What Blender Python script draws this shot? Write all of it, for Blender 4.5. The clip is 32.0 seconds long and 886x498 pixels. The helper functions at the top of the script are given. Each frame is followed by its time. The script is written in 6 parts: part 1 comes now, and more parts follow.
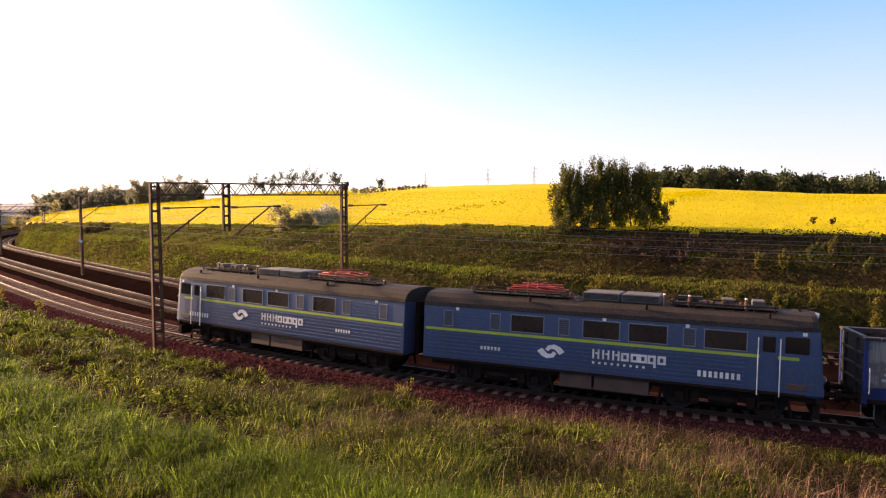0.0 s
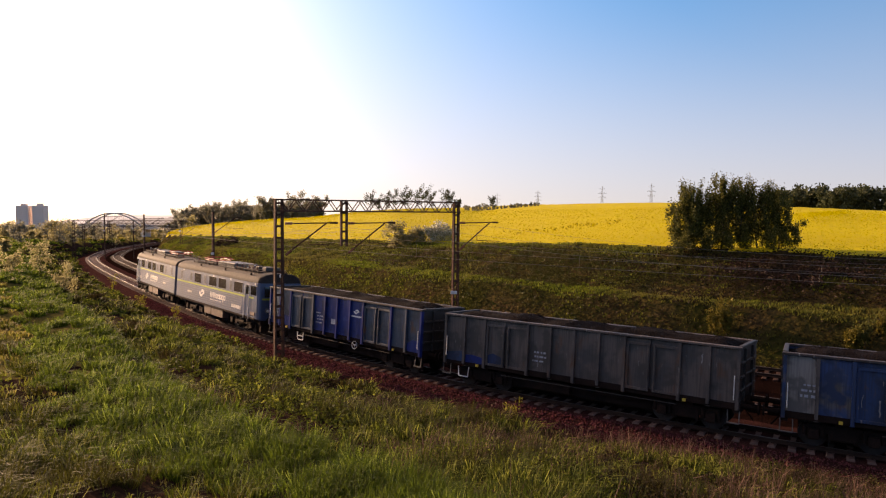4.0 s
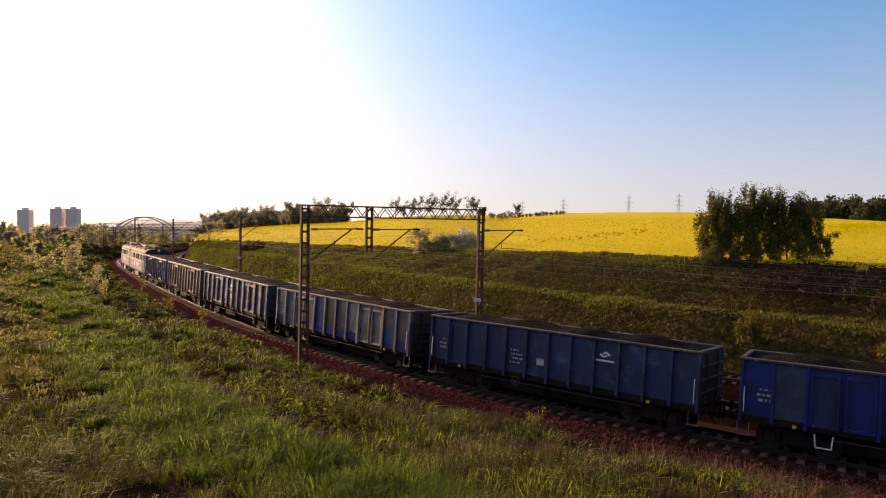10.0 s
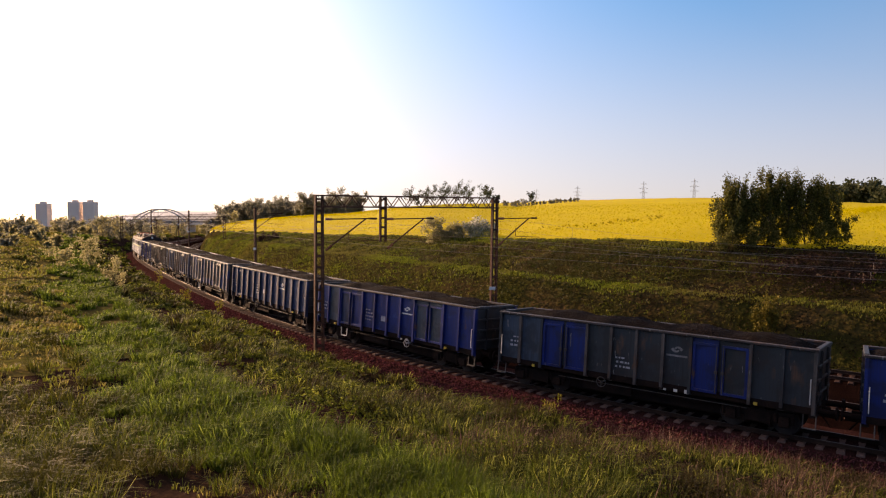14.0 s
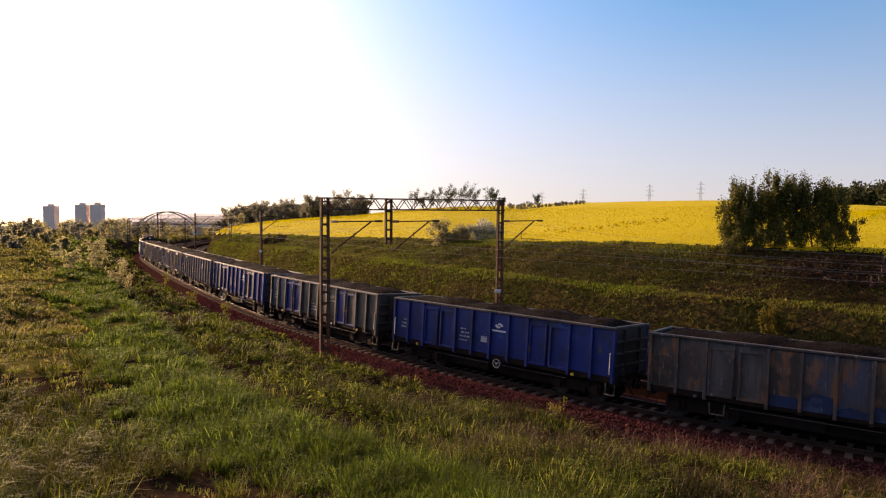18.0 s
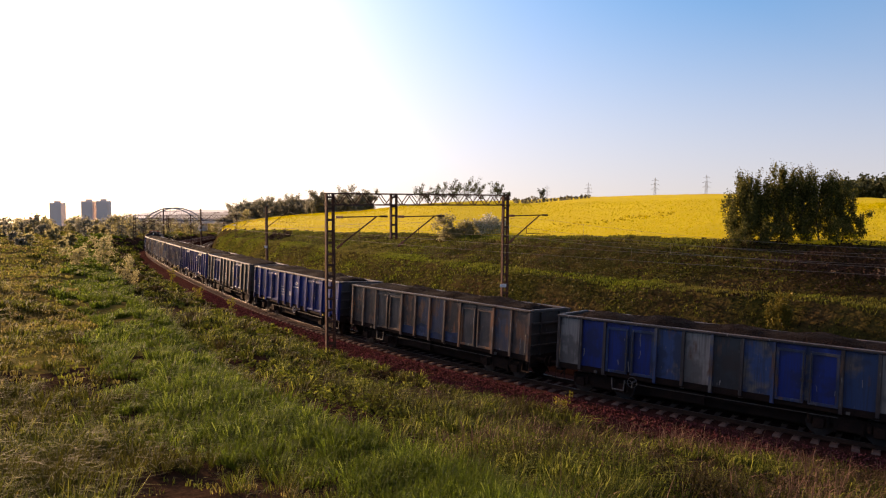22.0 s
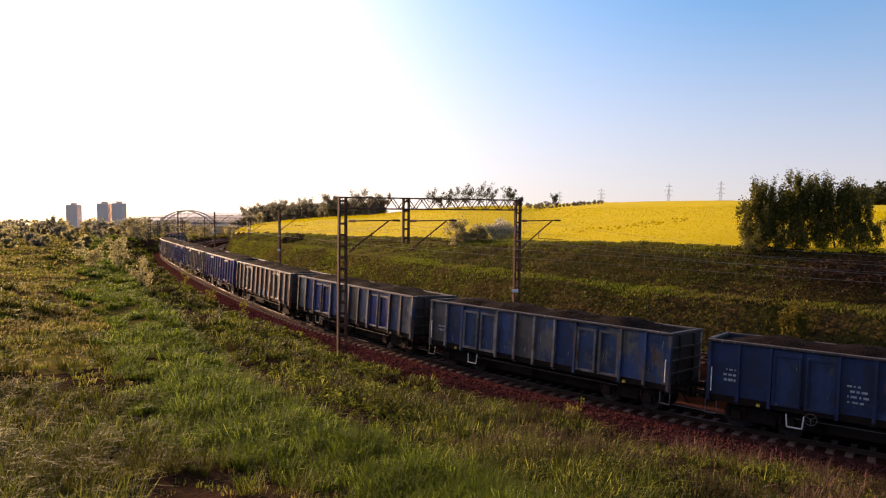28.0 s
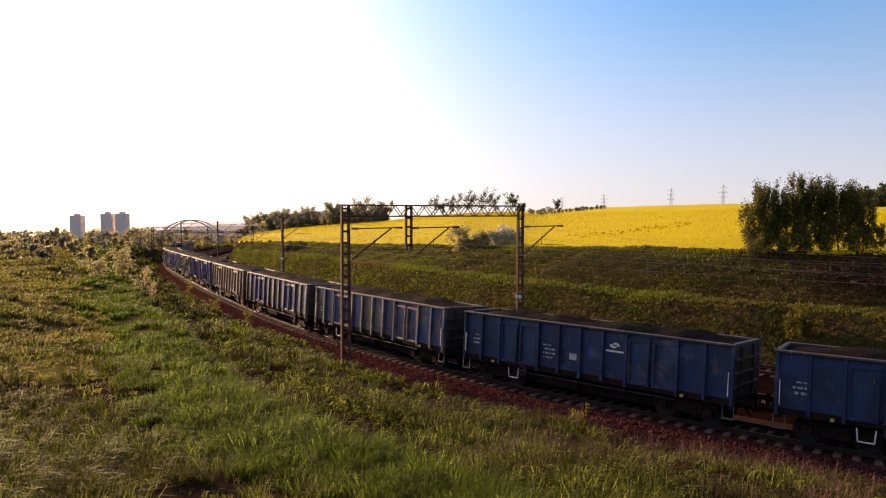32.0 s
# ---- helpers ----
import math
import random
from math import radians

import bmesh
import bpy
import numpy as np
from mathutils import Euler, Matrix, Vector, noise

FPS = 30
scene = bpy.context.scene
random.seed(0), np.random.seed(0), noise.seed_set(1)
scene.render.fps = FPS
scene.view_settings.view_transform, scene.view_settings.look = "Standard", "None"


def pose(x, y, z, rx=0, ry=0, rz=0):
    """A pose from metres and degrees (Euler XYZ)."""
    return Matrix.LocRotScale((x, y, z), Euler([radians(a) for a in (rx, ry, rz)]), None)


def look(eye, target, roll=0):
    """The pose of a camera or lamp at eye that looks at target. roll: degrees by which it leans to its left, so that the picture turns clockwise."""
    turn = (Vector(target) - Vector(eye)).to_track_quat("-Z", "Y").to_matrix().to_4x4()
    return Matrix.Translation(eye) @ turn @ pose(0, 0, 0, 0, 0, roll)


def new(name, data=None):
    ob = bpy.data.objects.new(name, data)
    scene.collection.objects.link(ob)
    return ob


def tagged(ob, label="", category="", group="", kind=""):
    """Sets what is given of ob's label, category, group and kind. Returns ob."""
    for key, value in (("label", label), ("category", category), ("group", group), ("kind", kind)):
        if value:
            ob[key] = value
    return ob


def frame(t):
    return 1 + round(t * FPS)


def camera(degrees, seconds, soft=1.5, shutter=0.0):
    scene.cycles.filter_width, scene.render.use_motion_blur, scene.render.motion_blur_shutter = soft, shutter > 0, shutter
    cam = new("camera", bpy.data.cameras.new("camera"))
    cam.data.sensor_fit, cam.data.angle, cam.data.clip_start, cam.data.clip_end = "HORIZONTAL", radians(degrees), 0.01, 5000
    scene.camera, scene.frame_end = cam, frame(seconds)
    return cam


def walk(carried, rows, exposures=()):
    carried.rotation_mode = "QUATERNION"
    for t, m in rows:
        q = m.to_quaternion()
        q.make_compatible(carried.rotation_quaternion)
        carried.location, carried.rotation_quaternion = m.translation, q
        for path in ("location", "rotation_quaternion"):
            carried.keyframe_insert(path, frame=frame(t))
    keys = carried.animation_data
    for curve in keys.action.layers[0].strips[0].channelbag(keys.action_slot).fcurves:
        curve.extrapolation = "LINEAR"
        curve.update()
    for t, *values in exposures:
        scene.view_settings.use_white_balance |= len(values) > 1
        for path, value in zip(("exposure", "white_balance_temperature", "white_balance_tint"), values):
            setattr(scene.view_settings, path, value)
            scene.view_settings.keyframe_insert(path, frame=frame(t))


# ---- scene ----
cam = camera(66.01, 32.0, soft=1.2)

EYE = (0.0, 0.0, 8.24)
# seconds, yaw, pitch, roll in degrees
PATH = """
0 -13.16 -4.89 0.31
0.5 -10.78 -4.79 0.21
1 -7.89 -4.41 0.08
1.5 -5.64 -3.86 0.20
2 -4.87 -3.78 0.23
2.5 -4.42 -3.64 0.40
3 -4.08 -3.49 0.58
3.5 -3.93 -3.50 0.60
5.5 -3.46 -3.45 1.07
6 -3.26 -3.42 0.97
6.5 -2.44 -2.97 0.78
7 -1.78 -2.75 0.82
7.5 -1.88 -2.65 1.07
8 -2.14 -2.63 1.13
8.5 -2.27 -2.75 0.85
9 -2.09 -2.90 0.69
9.5 -1.85 -3.59 1.14
10 -1.75 -2.92 1.34
10.5 -1.46 -3.09 0.93
11 -1.32 -4.26 0.77
11.5 -1.28 -3.92 0.81
12 -1.27 -3.99 0.96
12.5 -1.20 -3.75 0.78
13 -0.87 -4.11 0.40
13.5 -0.63 -3.92 0.57
14 -0.59 -3.89 0.62
14.5 -0.56 -3.83 0.60
16.5 -0.42 -3.68 0.69
17 -0.31 -3.70 0.57
17.5 -0.25 -3.79 0.56
18 -0.12 -3.68 0.62
18.5 0.05 -3.93 0.53
19 0.00 -3.74 0.50
19.5 -0.04 -3.65 0.48
20 -0.12 -3.67 0.35
20.5 0.08 -3.63 0.34
21 -0.11 -3.65 0.24
21.5 0.15 -3.83 0.21
22 0.31 -4.11 0.33
22.5 0.66 -3.91 0.39
23 0.97 -3.94 0.57
23.5 0.83 -4.11 0.70
24 0.95 -3.98 0.86
24.5 0.97 -3.87 0.85
25 0.97 -3.74 0.89
25.5 1.04 -3.83 0.93
27.5 1.34 -3.75 0.75
28 1.33 -3.74 0.74
28.5 1.29 -3.70 0.68
29 1.20 -3.70 0.68
29.5 1.50 -3.79 0.54
30 1.87 -3.61 0.55
30.5 2.14 -3.67 0.48
31 2.06 -3.73 0.43
31.5 1.86 -3.64 0.13
32 1.58 -3.18 0.10
"""
ROWS = [tuple(map(float, line.split())) for line in PATH.strip().splitlines()]
walk(cam, [(t, pose(*EYE, 90 + pitch, 0, yaw) @ pose(0, 0, 0, 0, 0, roll)) for t, yaw, pitch, roll in ROWS],
     exposures=[(t, ev + 0.62, 9300, 27) for t, ev in ((0, 0.8), (1, 0.5), (2, 0.33), (3, 0.2), (6, 0.12), (16, 0.12), (25, 0.18), (32, 0.24))])

# ---- light ----
SUN_AZ, SUN_EL = -49.0, 16.0          # degrees from +y (left is minus), above the horizon
world = bpy.data.worlds.new("sky")
scene.world = world
world.use_nodes = True
wn = world.node_tree.nodes
sky = wn.new("ShaderNodeTexSky")
sky.sky_type, sky.sun_disc = "NISHITA", False
sky.sun_elevation, sky.sun_rotation = radians(SUN_EL), radians(SUN_AZ)
sky.dust_density, sky.air_density, sky.ozone_density = 5.5, 1.0, 5.0
geo_in = wn.new("ShaderNodeTexCoord")
lift = wn.new("ShaderNodeVectorMath")          # the horizon lies a little under the eye's level
lift.operation = "ADD"
lift.inputs[1].default_value = (0, 0, 0.11)
haze = wn.new("ShaderNodeMix")                 # haze over the clear sky, thicker towards the horizon
haze.data_type = "RGBA"
haze.inputs[7].default_value = (4.85, 4.85, 5.5, 1)
links = world.node_tree.links
links.new(geo_in.outputs["Generated"], lift.inputs[0])
links.new(lift.outputs[0], sky.inputs[0])
split = wn.new("ShaderNodeSeparateXYZ")
thick = wn.new("ShaderNodeMapRange")
thick.interpolation_type = "SMOOTHSTEP"
thick.inputs["From Min"].default_value, thick.inputs["From Max"].default_value = -0.02, 0.34
thick.inputs["To Min"].default_value, thick.inputs["To Max"].default_value = 0.5, 0.1
links.new(geo_in.outputs["Generated"], split.inputs[0])
links.new(split.outputs["Z"], thick.inputs[0])
dim_above = wn.new("ShaderNodeMapRange")            # an unseen dim warm layer overhead, added to lower and redden the fill
dim_above.interpolation_type = "SMOOTHSTEP"
dim_above.inputs["From Min"].default_value, dim_above.inputs["From Max"].default_value = 0.36, 0.8
dim_above.inputs["To Max"].default_value = 0.8
links.new(split.outputs["Z"], dim_above.inputs[0])
links.new(thick.outputs[0], haze.inputs[0])
dim_mix = wn.new("ShaderNodeMix")
dim_mix.data_type = "RGBA"
dim_mix.inputs[7].default_value = (2.5, 2.15, 2.3, 1)
links.new(dim_above.outputs[0], dim_mix.inputs[0])
links.new(haze.outputs[2], dim_mix.inputs[6])
rich = wn.new("ShaderNodeHueSaturation")
rich.inputs["Hue"].default_value, rich.inputs["Saturation"].default_value, rich.inputs["Value"].default_value = 0.494, 1.5, 2.1
links.new(sky.outputs[0], rich.inputs["Color"])
links.new(rich.outputs[0], haze.inputs[6])
links.new(dim_mix.outputs[2], wn["Background"].inputs[0])
wn["Background"].inputs[1].default_value = 0.11
sun_data = bpy.data.lights.new("sun", "SUN")
sun_data.energy, sun_data.angle, sun_data.color = 5.0, radians(0.8), (1.0, 0.77, 0.55)
sun = new("sun", sun_data)
a, e = radians(SUN_AZ), radians(SUN_EL)
sun.matrix_basis = look((100 * math.sin(a) * math.cos(e), 100 * math.cos(a) * math.cos(e), 100 * math.sin(e)), (0, 0, 0))

# ---- materials ----
def nodes_of(name):
    m = bpy.data.materials.new(name)
    m.use_nodes = True
    nt = m.node_tree
    return m, nt, nt.nodes["Principled BSDF"], nt.nodes["Material Output"]


def noise_fac(nt, scale, lo, hi, detail=4.0, stretch=None, coord="Object"):
    tc = nt.nodes.new("ShaderNodeTexCoord")
    src = tc.outputs[coord]
    if stretch:
        mp = nt.nodes.new("ShaderNodeMapping")
        mp.inputs["Scale"].default_value = stretch
        nt.links.new(src, mp.inputs[0])
        src = mp.outputs[0]
    n = nt.nodes.new("ShaderNodeTexNoise")
    n.inputs["Scale"].default_value, n.inputs["Detail"].default_value = scale, detail
    nt.links.new(src, n.inputs["Vector"])
    r = nt.nodes.new("ShaderNodeMapRange")
    r.inputs["From Min"].default_value, r.inputs["From Max"].default_value = lo, hi
    nt.links.new(n.outputs[0], r.inputs[0])
    return r.outputs[0], n.outputs[0]


def blend(nt, fac, a, b, mode="MIX"):
    m = nt.nodes.new("ShaderNodeMix")
    m.data_type, m.blend_type = "RGBA", mode
    for sock, v in ((m.inputs[0], fac), (m.inputs[6], a), (m.inputs[7], b)):
        if isinstance(v, (int, float)):
            sock.default_value = v
        elif isinstance(v, tuple):
            sock.default_value = (*v, 1.0)
        else:
            nt.links.new(v, sock)
    return m.outputs[2]


def surface(name, c1, c2, c3=None, scale=3.0, fine=40.0, rough=0.7, metal=0.0, bump=0.2, dist=0.02, stretch=None, spread=0.0, spec=0.5):
    """Two-scale mottled surface: c1 to c2 over the large noise, c3 as specks, bump from the fine noise."""
    m, nt, p, out = nodes_of(name)
    f1, _ = noise_fac(nt, scale, 0.35, 0.65, 5.0, stretch)
    col = blend(nt, f1, c1, c2)
    f2, raw = noise_fac(nt, fine, 0.5, 0.75, 3.0, stretch)
    col = blend(nt, f2, col, c3 or tuple(v * 0.7 for v in c1))
    if spread:
        oi = nt.nodes.new("ShaderNodeObjectInfo")
        hs = nt.nodes.new("ShaderNodeHueSaturation")
        mr = nt.nodes.new("ShaderNodeMapRange")
        mr.inputs["To Min"].default_value, mr.inputs["To Max"].default_value = 1 - spread, 1 + spread
        nt.links.new(oi.outputs["Random"], mr.inputs[0])
        nt.links.new(mr.outputs[0], hs.inputs["Value"])
        nt.links.new(col, hs.inputs["Color"])
        col = hs.outputs[0]
    nt.links.new(col, p.inputs["Base Color"])
    p.inputs["Roughness"].default_value, p.inputs["Metallic"].default_value = rough, metal
    p.inputs["Specular IOR Level"].default_value = spec
    if bump:
        b = nt.nodes.new("ShaderNodeBump")
        b.inputs["Strength"].default_value, b.inputs["Distance"].default_value = bump, dist
        nt.links.new(raw, b.inputs["Height"])
        nt.links.new(b.outputs[0], p.inputs["Normal"])
    return m


def leaf_mat(name, c1, c2, c3, translucent=0.4, patch=None, clump=None):
    """Leaves and blades: colour by island, light passing through; patch: a slow drift of colour over the ground; clump: from plant to plant."""
    m, nt, p, out = nodes_of(name)
    g = nt.nodes.new("ShaderNodeNewGeometry")
    ramp = nt.nodes.new("ShaderNodeValToRGB")
    ramp.color_ramp.elements[0].color, ramp.color_ramp.elements[1].color = (*c1, 1), (*c3, 1)
    mid = ramp.color_ramp.elements.new(0.6)
    mid.color = (*c2, 1)
    nt.links.new(g.outputs["Random Per Island"], ramp.inputs[0])
    col = ramp.outputs[0]
    if patch:
        f, _ = noise_fac(nt, patch[0], 0.4, 0.62, 3.0)
        col = blend(nt, f, col, patch[1])
    if clump:
        f, _ = noise_fac(nt, clump[0], 0.45, 0.6, 2.0)
        col = blend(nt, f, col, clump[1])
    nt.links.new(col, p.inputs["Base Color"])
    p.inputs["Roughness"].default_value = 0.6
    p.inputs["Specular IOR Level"].default_value = 0.08
    tr = nt.nodes.new("ShaderNodeBsdfTranslucent")
    nt.links.new(col, tr.inputs[0])
    mix = nt.nodes.new("ShaderNodeMixShader")
    mix.inputs[0].default_value = translucent
    nt.links.new(p.outputs[0], mix.inputs[1])
    nt.links.new(tr.outputs[0], mix.inputs[2])
    nt.links.new(mix.outputs[0], out.inputs[0])
    return m


def worn_paint(name, c, worn, rust=(0.11, 0.055, 0.035), amount=0.5, rough=0.52):
    """Old wagon paint: faded blotches, vertical streaks of rust and coal dust."""
    m, nt, p, out = nodes_of(name)
    lo = 0.62 - 0.3 * amount
    f1, _ = noise_fac(nt, 0.9, lo, lo + 0.12, 6.0)
    col = blend(nt, f1, c, worn)
    f2, raw = noise_fac(nt, 2.2, 0.66 - 0.14 * amount, 0.74 - 0.1 * amount, 8.0, (1.0, 1.0, 0.35))
    col = blend(nt, f2, col, rust)
    f3, _ = noise_fac(nt, 6.0, 0.45, 0.9, 6.0, (3.0, 3.0, 0.12))
    col = blend(nt, f3, col, (0.022, 0.018, 0.017))
    f4, _ = noise_fac(nt, 1.7, 0.5, 0.62, 3.0)                      # sooty areas
    col = blend(nt, f4, col, tuple(0.45 * v + 0.008 for v in c))
    f5, _ = noise_fac(nt, 7.0, 0.69 - 0.05 * amount, 0.75 - 0.05 * amount, 8.0, (1.6, 1.6, 0.3))   # chipped paint
    col = blend(nt, f5, col, (0.17, 0.165, 0.165))
    nt.links.new(col, p.inputs["Base Color"])
    p.inputs["Roughness"].default_value = rough
    p.inputs["Specular IOR Level"].default_value = 0.35
    b = nt.nodes.new("ShaderNodeBump")
    b.inputs["Strength"].default_value, b.inputs["Distance"].default_value = 0.25, 0.02
    nt.links.new(raw, b.inputs["Height"])
    nt.links.new(b.outputs[0], p.inputs["Normal"])
    return m


M_SOIL = surface("meadow_soil", (0.0224, 0.0155, 0.0093), (0.0368, 0.0207, 0.017), (0.0112, 0.0074, 0.0059), 0.35, 9.0, 1.0, bump=0.6, dist=0.08, spec=0.0)
M_THINTURF = surface("thin_meadow_turf", (0.0765, 0.072, 0.0198), (0.108, 0.0828, 0.0324), (0.0495, 0.054, 0.0126), 0.4, 6.0, 1.0, bump=0.8, dist=0.1, spec=0.0)
M_TURF = surface("slope_turf", (0.036, 0.037, 0.009), (0.05, 0.034, 0.016), (0.018, 0.02, 0.006), 0.3, 2.6, 1.0, bump=1.0, dist=0.3, spec=0.0)
M_BALLAST = surface("ballast_stone", (0.0425, 0.0168, 0.0154), (0.0255, 0.0112, 0.0105), (0.0723, 0.0364, 0.0329), 1.3, 22.0, 0.95, bump=1.0, dist=0.08, spec=0.0)
# ballast behind the near track, several times darker than the near one
M_DARKBALLAST = surface("dark_brown_ballast", (0.0109, 0.0051, 0.0044), (0.0062, 0.003, 0.0026), (0.0173, 0.0088, 0.0075), 0.8, 16.0, 0.95, bump=1.0, dist=0.08, spec=0.0)
M_STONE = surface("loose_stone", (0.0981, 0.0275, 0.0321), (0.042, 0.0138, 0.0161), (0.1683, 0.0727, 0.0785), 3.0, 30.0, 0.9, bump=0.3, spec=0.0)
M_SLEEPER = surface("concrete_sleeper", (0.1469, 0.099, 0.088), (0.0898, 0.0586, 0.0528), None, 2.0, 30.0, 0.9, bump=0.4, dist=0.01, spread=0.2, spec=0.05)
M_DARKSLEEPER = surface("dark_brown_sleeper", (0.05, 0.03, 0.026), (0.032, 0.02, 0.018), None, 2.0, 30.0, 0.9, bump=0.4, dist=0.01, spread=0.2, spec=0.05)
M_RAIL = surface("rail_steel", (0.05, 0.028, 0.021), (0.035, 0.02, 0.016), None, 2.0, 30.0, 0.9, 0.0, spec=0.1)
M_RAILTOP = surface("rail_head", (0.104, 0.088, 0.08), (0.072, 0.06, 0.056), None, 2.0, 60.0, 0.55, 0.7, bump=0.05)
M_MAST = surface("rusty_mast_paint", (0.05, 0.027, 0.022), (0.08, 0.04, 0.029), (0.028, 0.018, 0.016), 1.5, 18.0, 0.85, 0.0, spread=0.1, spec=0.1)
M_WIRE = surface("wire_copper", (0.2, 0.18, 0.16), (0.14, 0.12, 0.11), None, 2.0, 20.0, 0.7, 0.0, bump=0, spec=0.2)
M_INSUL = surface("insulator_glaze", (0.10, 0.04, 0.028), (0.14, 0.06, 0.04), None, 4.0, 30.0, 0.25, bump=0)
M_COAL = surface("coal", (0.004, 0.0027, 0.003), (0.007, 0.0042, 0.0045), (0.003, 0.003, 0.003), 1.2, 12.0, 0.95, bump=1.0, dist=0.1, spec=0.05)
M_FRAME = surface("underframe_grime", (0.014, 0.009, 0.008), (0.026, 0.014, 0.011), (0.007, 0.006, 0.005), 2.0, 20.0, 0.9, 0.0, spec=0.1)
M_WHEEL = surface("wheel_steel", (0.04, 0.028, 0.025), (0.022, 0.017, 0.016), None, 3.0, 20.0, 0.6, 0.4)
M_WHITE = surface("white_marking", (0.7, 0.7, 0.68), (0.5, 0.5, 0.5), None, 2.0, 20.0, 0.6, bump=0.05)
M_PLATE = surface("faded_white_marking", (0.42, 0.44, 0.48), (0.25, 0.28, 0.34), (0.12, 0.15, 0.2), 3.0, 20.0, 0.6, bump=0.05)
M_SCAR = surface("scraped_paint", (0.24, 0.24, 0.25), (0.13, 0.13, 0.14), (0.08, 0.08, 0.09), 6.0, 40.0, 0.6, bump=0.05)
M_YELLOWP = surface("yellow_marking", (0.6, 0.42, 0.05), (0.5, 0.35, 0.05), None, 2.0, 20.0, 0.6, bump=0.05)
M_LOCO = surface("locomotive_blue_paint", (0.024, 0.058, 0.14), (0.024, 0.048, 0.108), (0.06, 0.072, 0.09), 0.55, 9.0, 0.42, 0.0, 0.08, spec=0.6)
M_LIME = surface("lime_stripe_paint", (0.33, 0.42, 0.05), (0.26, 0.34, 0.05), None, 1.0, 20.0, 0.35, bump=0.03)
M_ROOF = surface("sooty_roof", (0.025, 0.020, 0.019), (0.014, 0.012, 0.012), (0.045, 0.036, 0.034), 0.9, 14.0, 0.8, spec=0.2)
M_GRILLE = surface("roof_grille_grey", (0.11, 0.105, 0.105), (0.065, 0.062, 0.06), None, 1.5, 20.0, 0.6, 0.2)
M_VENT = surface("dusty_vent", (0.055, 0.05, 0.045), (0.04, 0.04, 0.04), None, 2.0, 20.0, 0.7)
M_RIB = surface("worn_rib_paint", (0.026, 0.065, 0.145), (0.02, 0.048, 0.11), (0.06, 0.078, 0.11), 0.8, 14.0, 0.4, spec=0.6)
M_TRIM = surface("pale_window_trim", (0.16, 0.19, 0.24), (0.10, 0.12, 0.16), None, 2.0, 20.0, 0.5)
M_RED = surface("red_pantograph_paint", (0.42, 0.035, 0.02), (0.28, 0.03, 0.02), None, 3.0, 20.0, 0.5)
M_GLASS = surface("dark_window_glass", (0.012, 0.012, 0.012), (0.02, 0.018, 0.017), None, 0.6, 4.0, 0.12, bump=0, spec=0.6)
M_BARK = surface("bark", (0.06, 0.048, 0.036), (0.035, 0.028, 0.022), None, 3.0, 25.0, 0.9, bump=0.6)
M_RAPE = surface("rape_field_flowers", (0.4609, 0.3795, 0.0026), (0.4012, 0.3252, 0.0035), (0.3158, 0.271, 0.0079), 0.05, 1.4, 0.95, bump=0.4, dist=0.2, spec=0.1)
# tower and bridge concrete, kept extra pale in place of distance haze
M_CONCRETE = surface("panel_concrete", (0.82, 0.7, 0.63), (0.76, 0.64, 0.57), None, 0.1, 1.0, 0.9, bump=0.05)
M_LEAF = leaf_mat("poplar_leaf", (0.048, 0.056, 0.0144), (0.088, 0.092, 0.024), (0.176, 0.16, 0.052), 0.45)
# far leaves, with the haze of distance put into their colour
M_LEAFFAR = leaf_mat("hazed_woodland_leaf", (0.14, 0.145, 0.11), (0.18, 0.18, 0.135), (0.23, 0.22, 0.17), 0.55)
M_BLOSSOM = leaf_mat("blossom_leaf", (0.12, 0.15, 0.06), (0.4, 0.4, 0.33), (0.75, 0.72, 0.66), 0.3)
M_GRASS = leaf_mat("meadow_grass", (0.0138, 0.0199, 0.0029), (0.0612, 0.0803, 0.0086), (0.1913, 0.2065, 0.036), 0.55, None, (0.5, (0.0459, 0.0474, 0.0086)))
M_LUSH = leaf_mat("lush_grass", (0.0234, 0.0418, 0.0053), (0.092, 0.1463, 0.0137), (0.2341, 0.301, 0.0581), 0.6, None, (0.6, (0.0627, 0.0961, 0.0116)))
M_DRYGRASS = leaf_mat("short_dry_grass", (0.063, 0.0655, 0.0126), (0.168, 0.1554, 0.0336), (0.3024, 0.2604, 0.084), 0.6, (0.3, (0.168, 0.1344, 0.0504)), (0.8, (0.1176, 0.1344, 0.0218)))
M_WEED = leaf_mat("bank_weeds", (0.0305, 0.0332, 0.0072), (0.0679, 0.0709, 0.0124), (0.1162, 0.1095, 0.0241), 0.3, (0.18, (0.076, 0.0557, 0.025)), (0.8, (0.0376, 0.0466, 0.0089)))
# brown scrub, its colour darkened further for the slope's shaded end
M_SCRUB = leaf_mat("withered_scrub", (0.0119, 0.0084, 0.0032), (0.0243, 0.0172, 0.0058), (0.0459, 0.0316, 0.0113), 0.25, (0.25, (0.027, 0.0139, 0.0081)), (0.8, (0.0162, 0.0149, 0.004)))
M_STALK = leaf_mat("dry_stalk", (0.0553, 0.0298, 0.0234), (0.1105, 0.0638, 0.0478), (0.2321, 0.1435, 0.1063), 0.2)
M_RAPEBIT = leaf_mat("rape_flower", (0.4012, 0.3252, 0.0026), (0.478, 0.4041, 0.0044), (0.3927, 0.3647, 0.0106), 0.3)

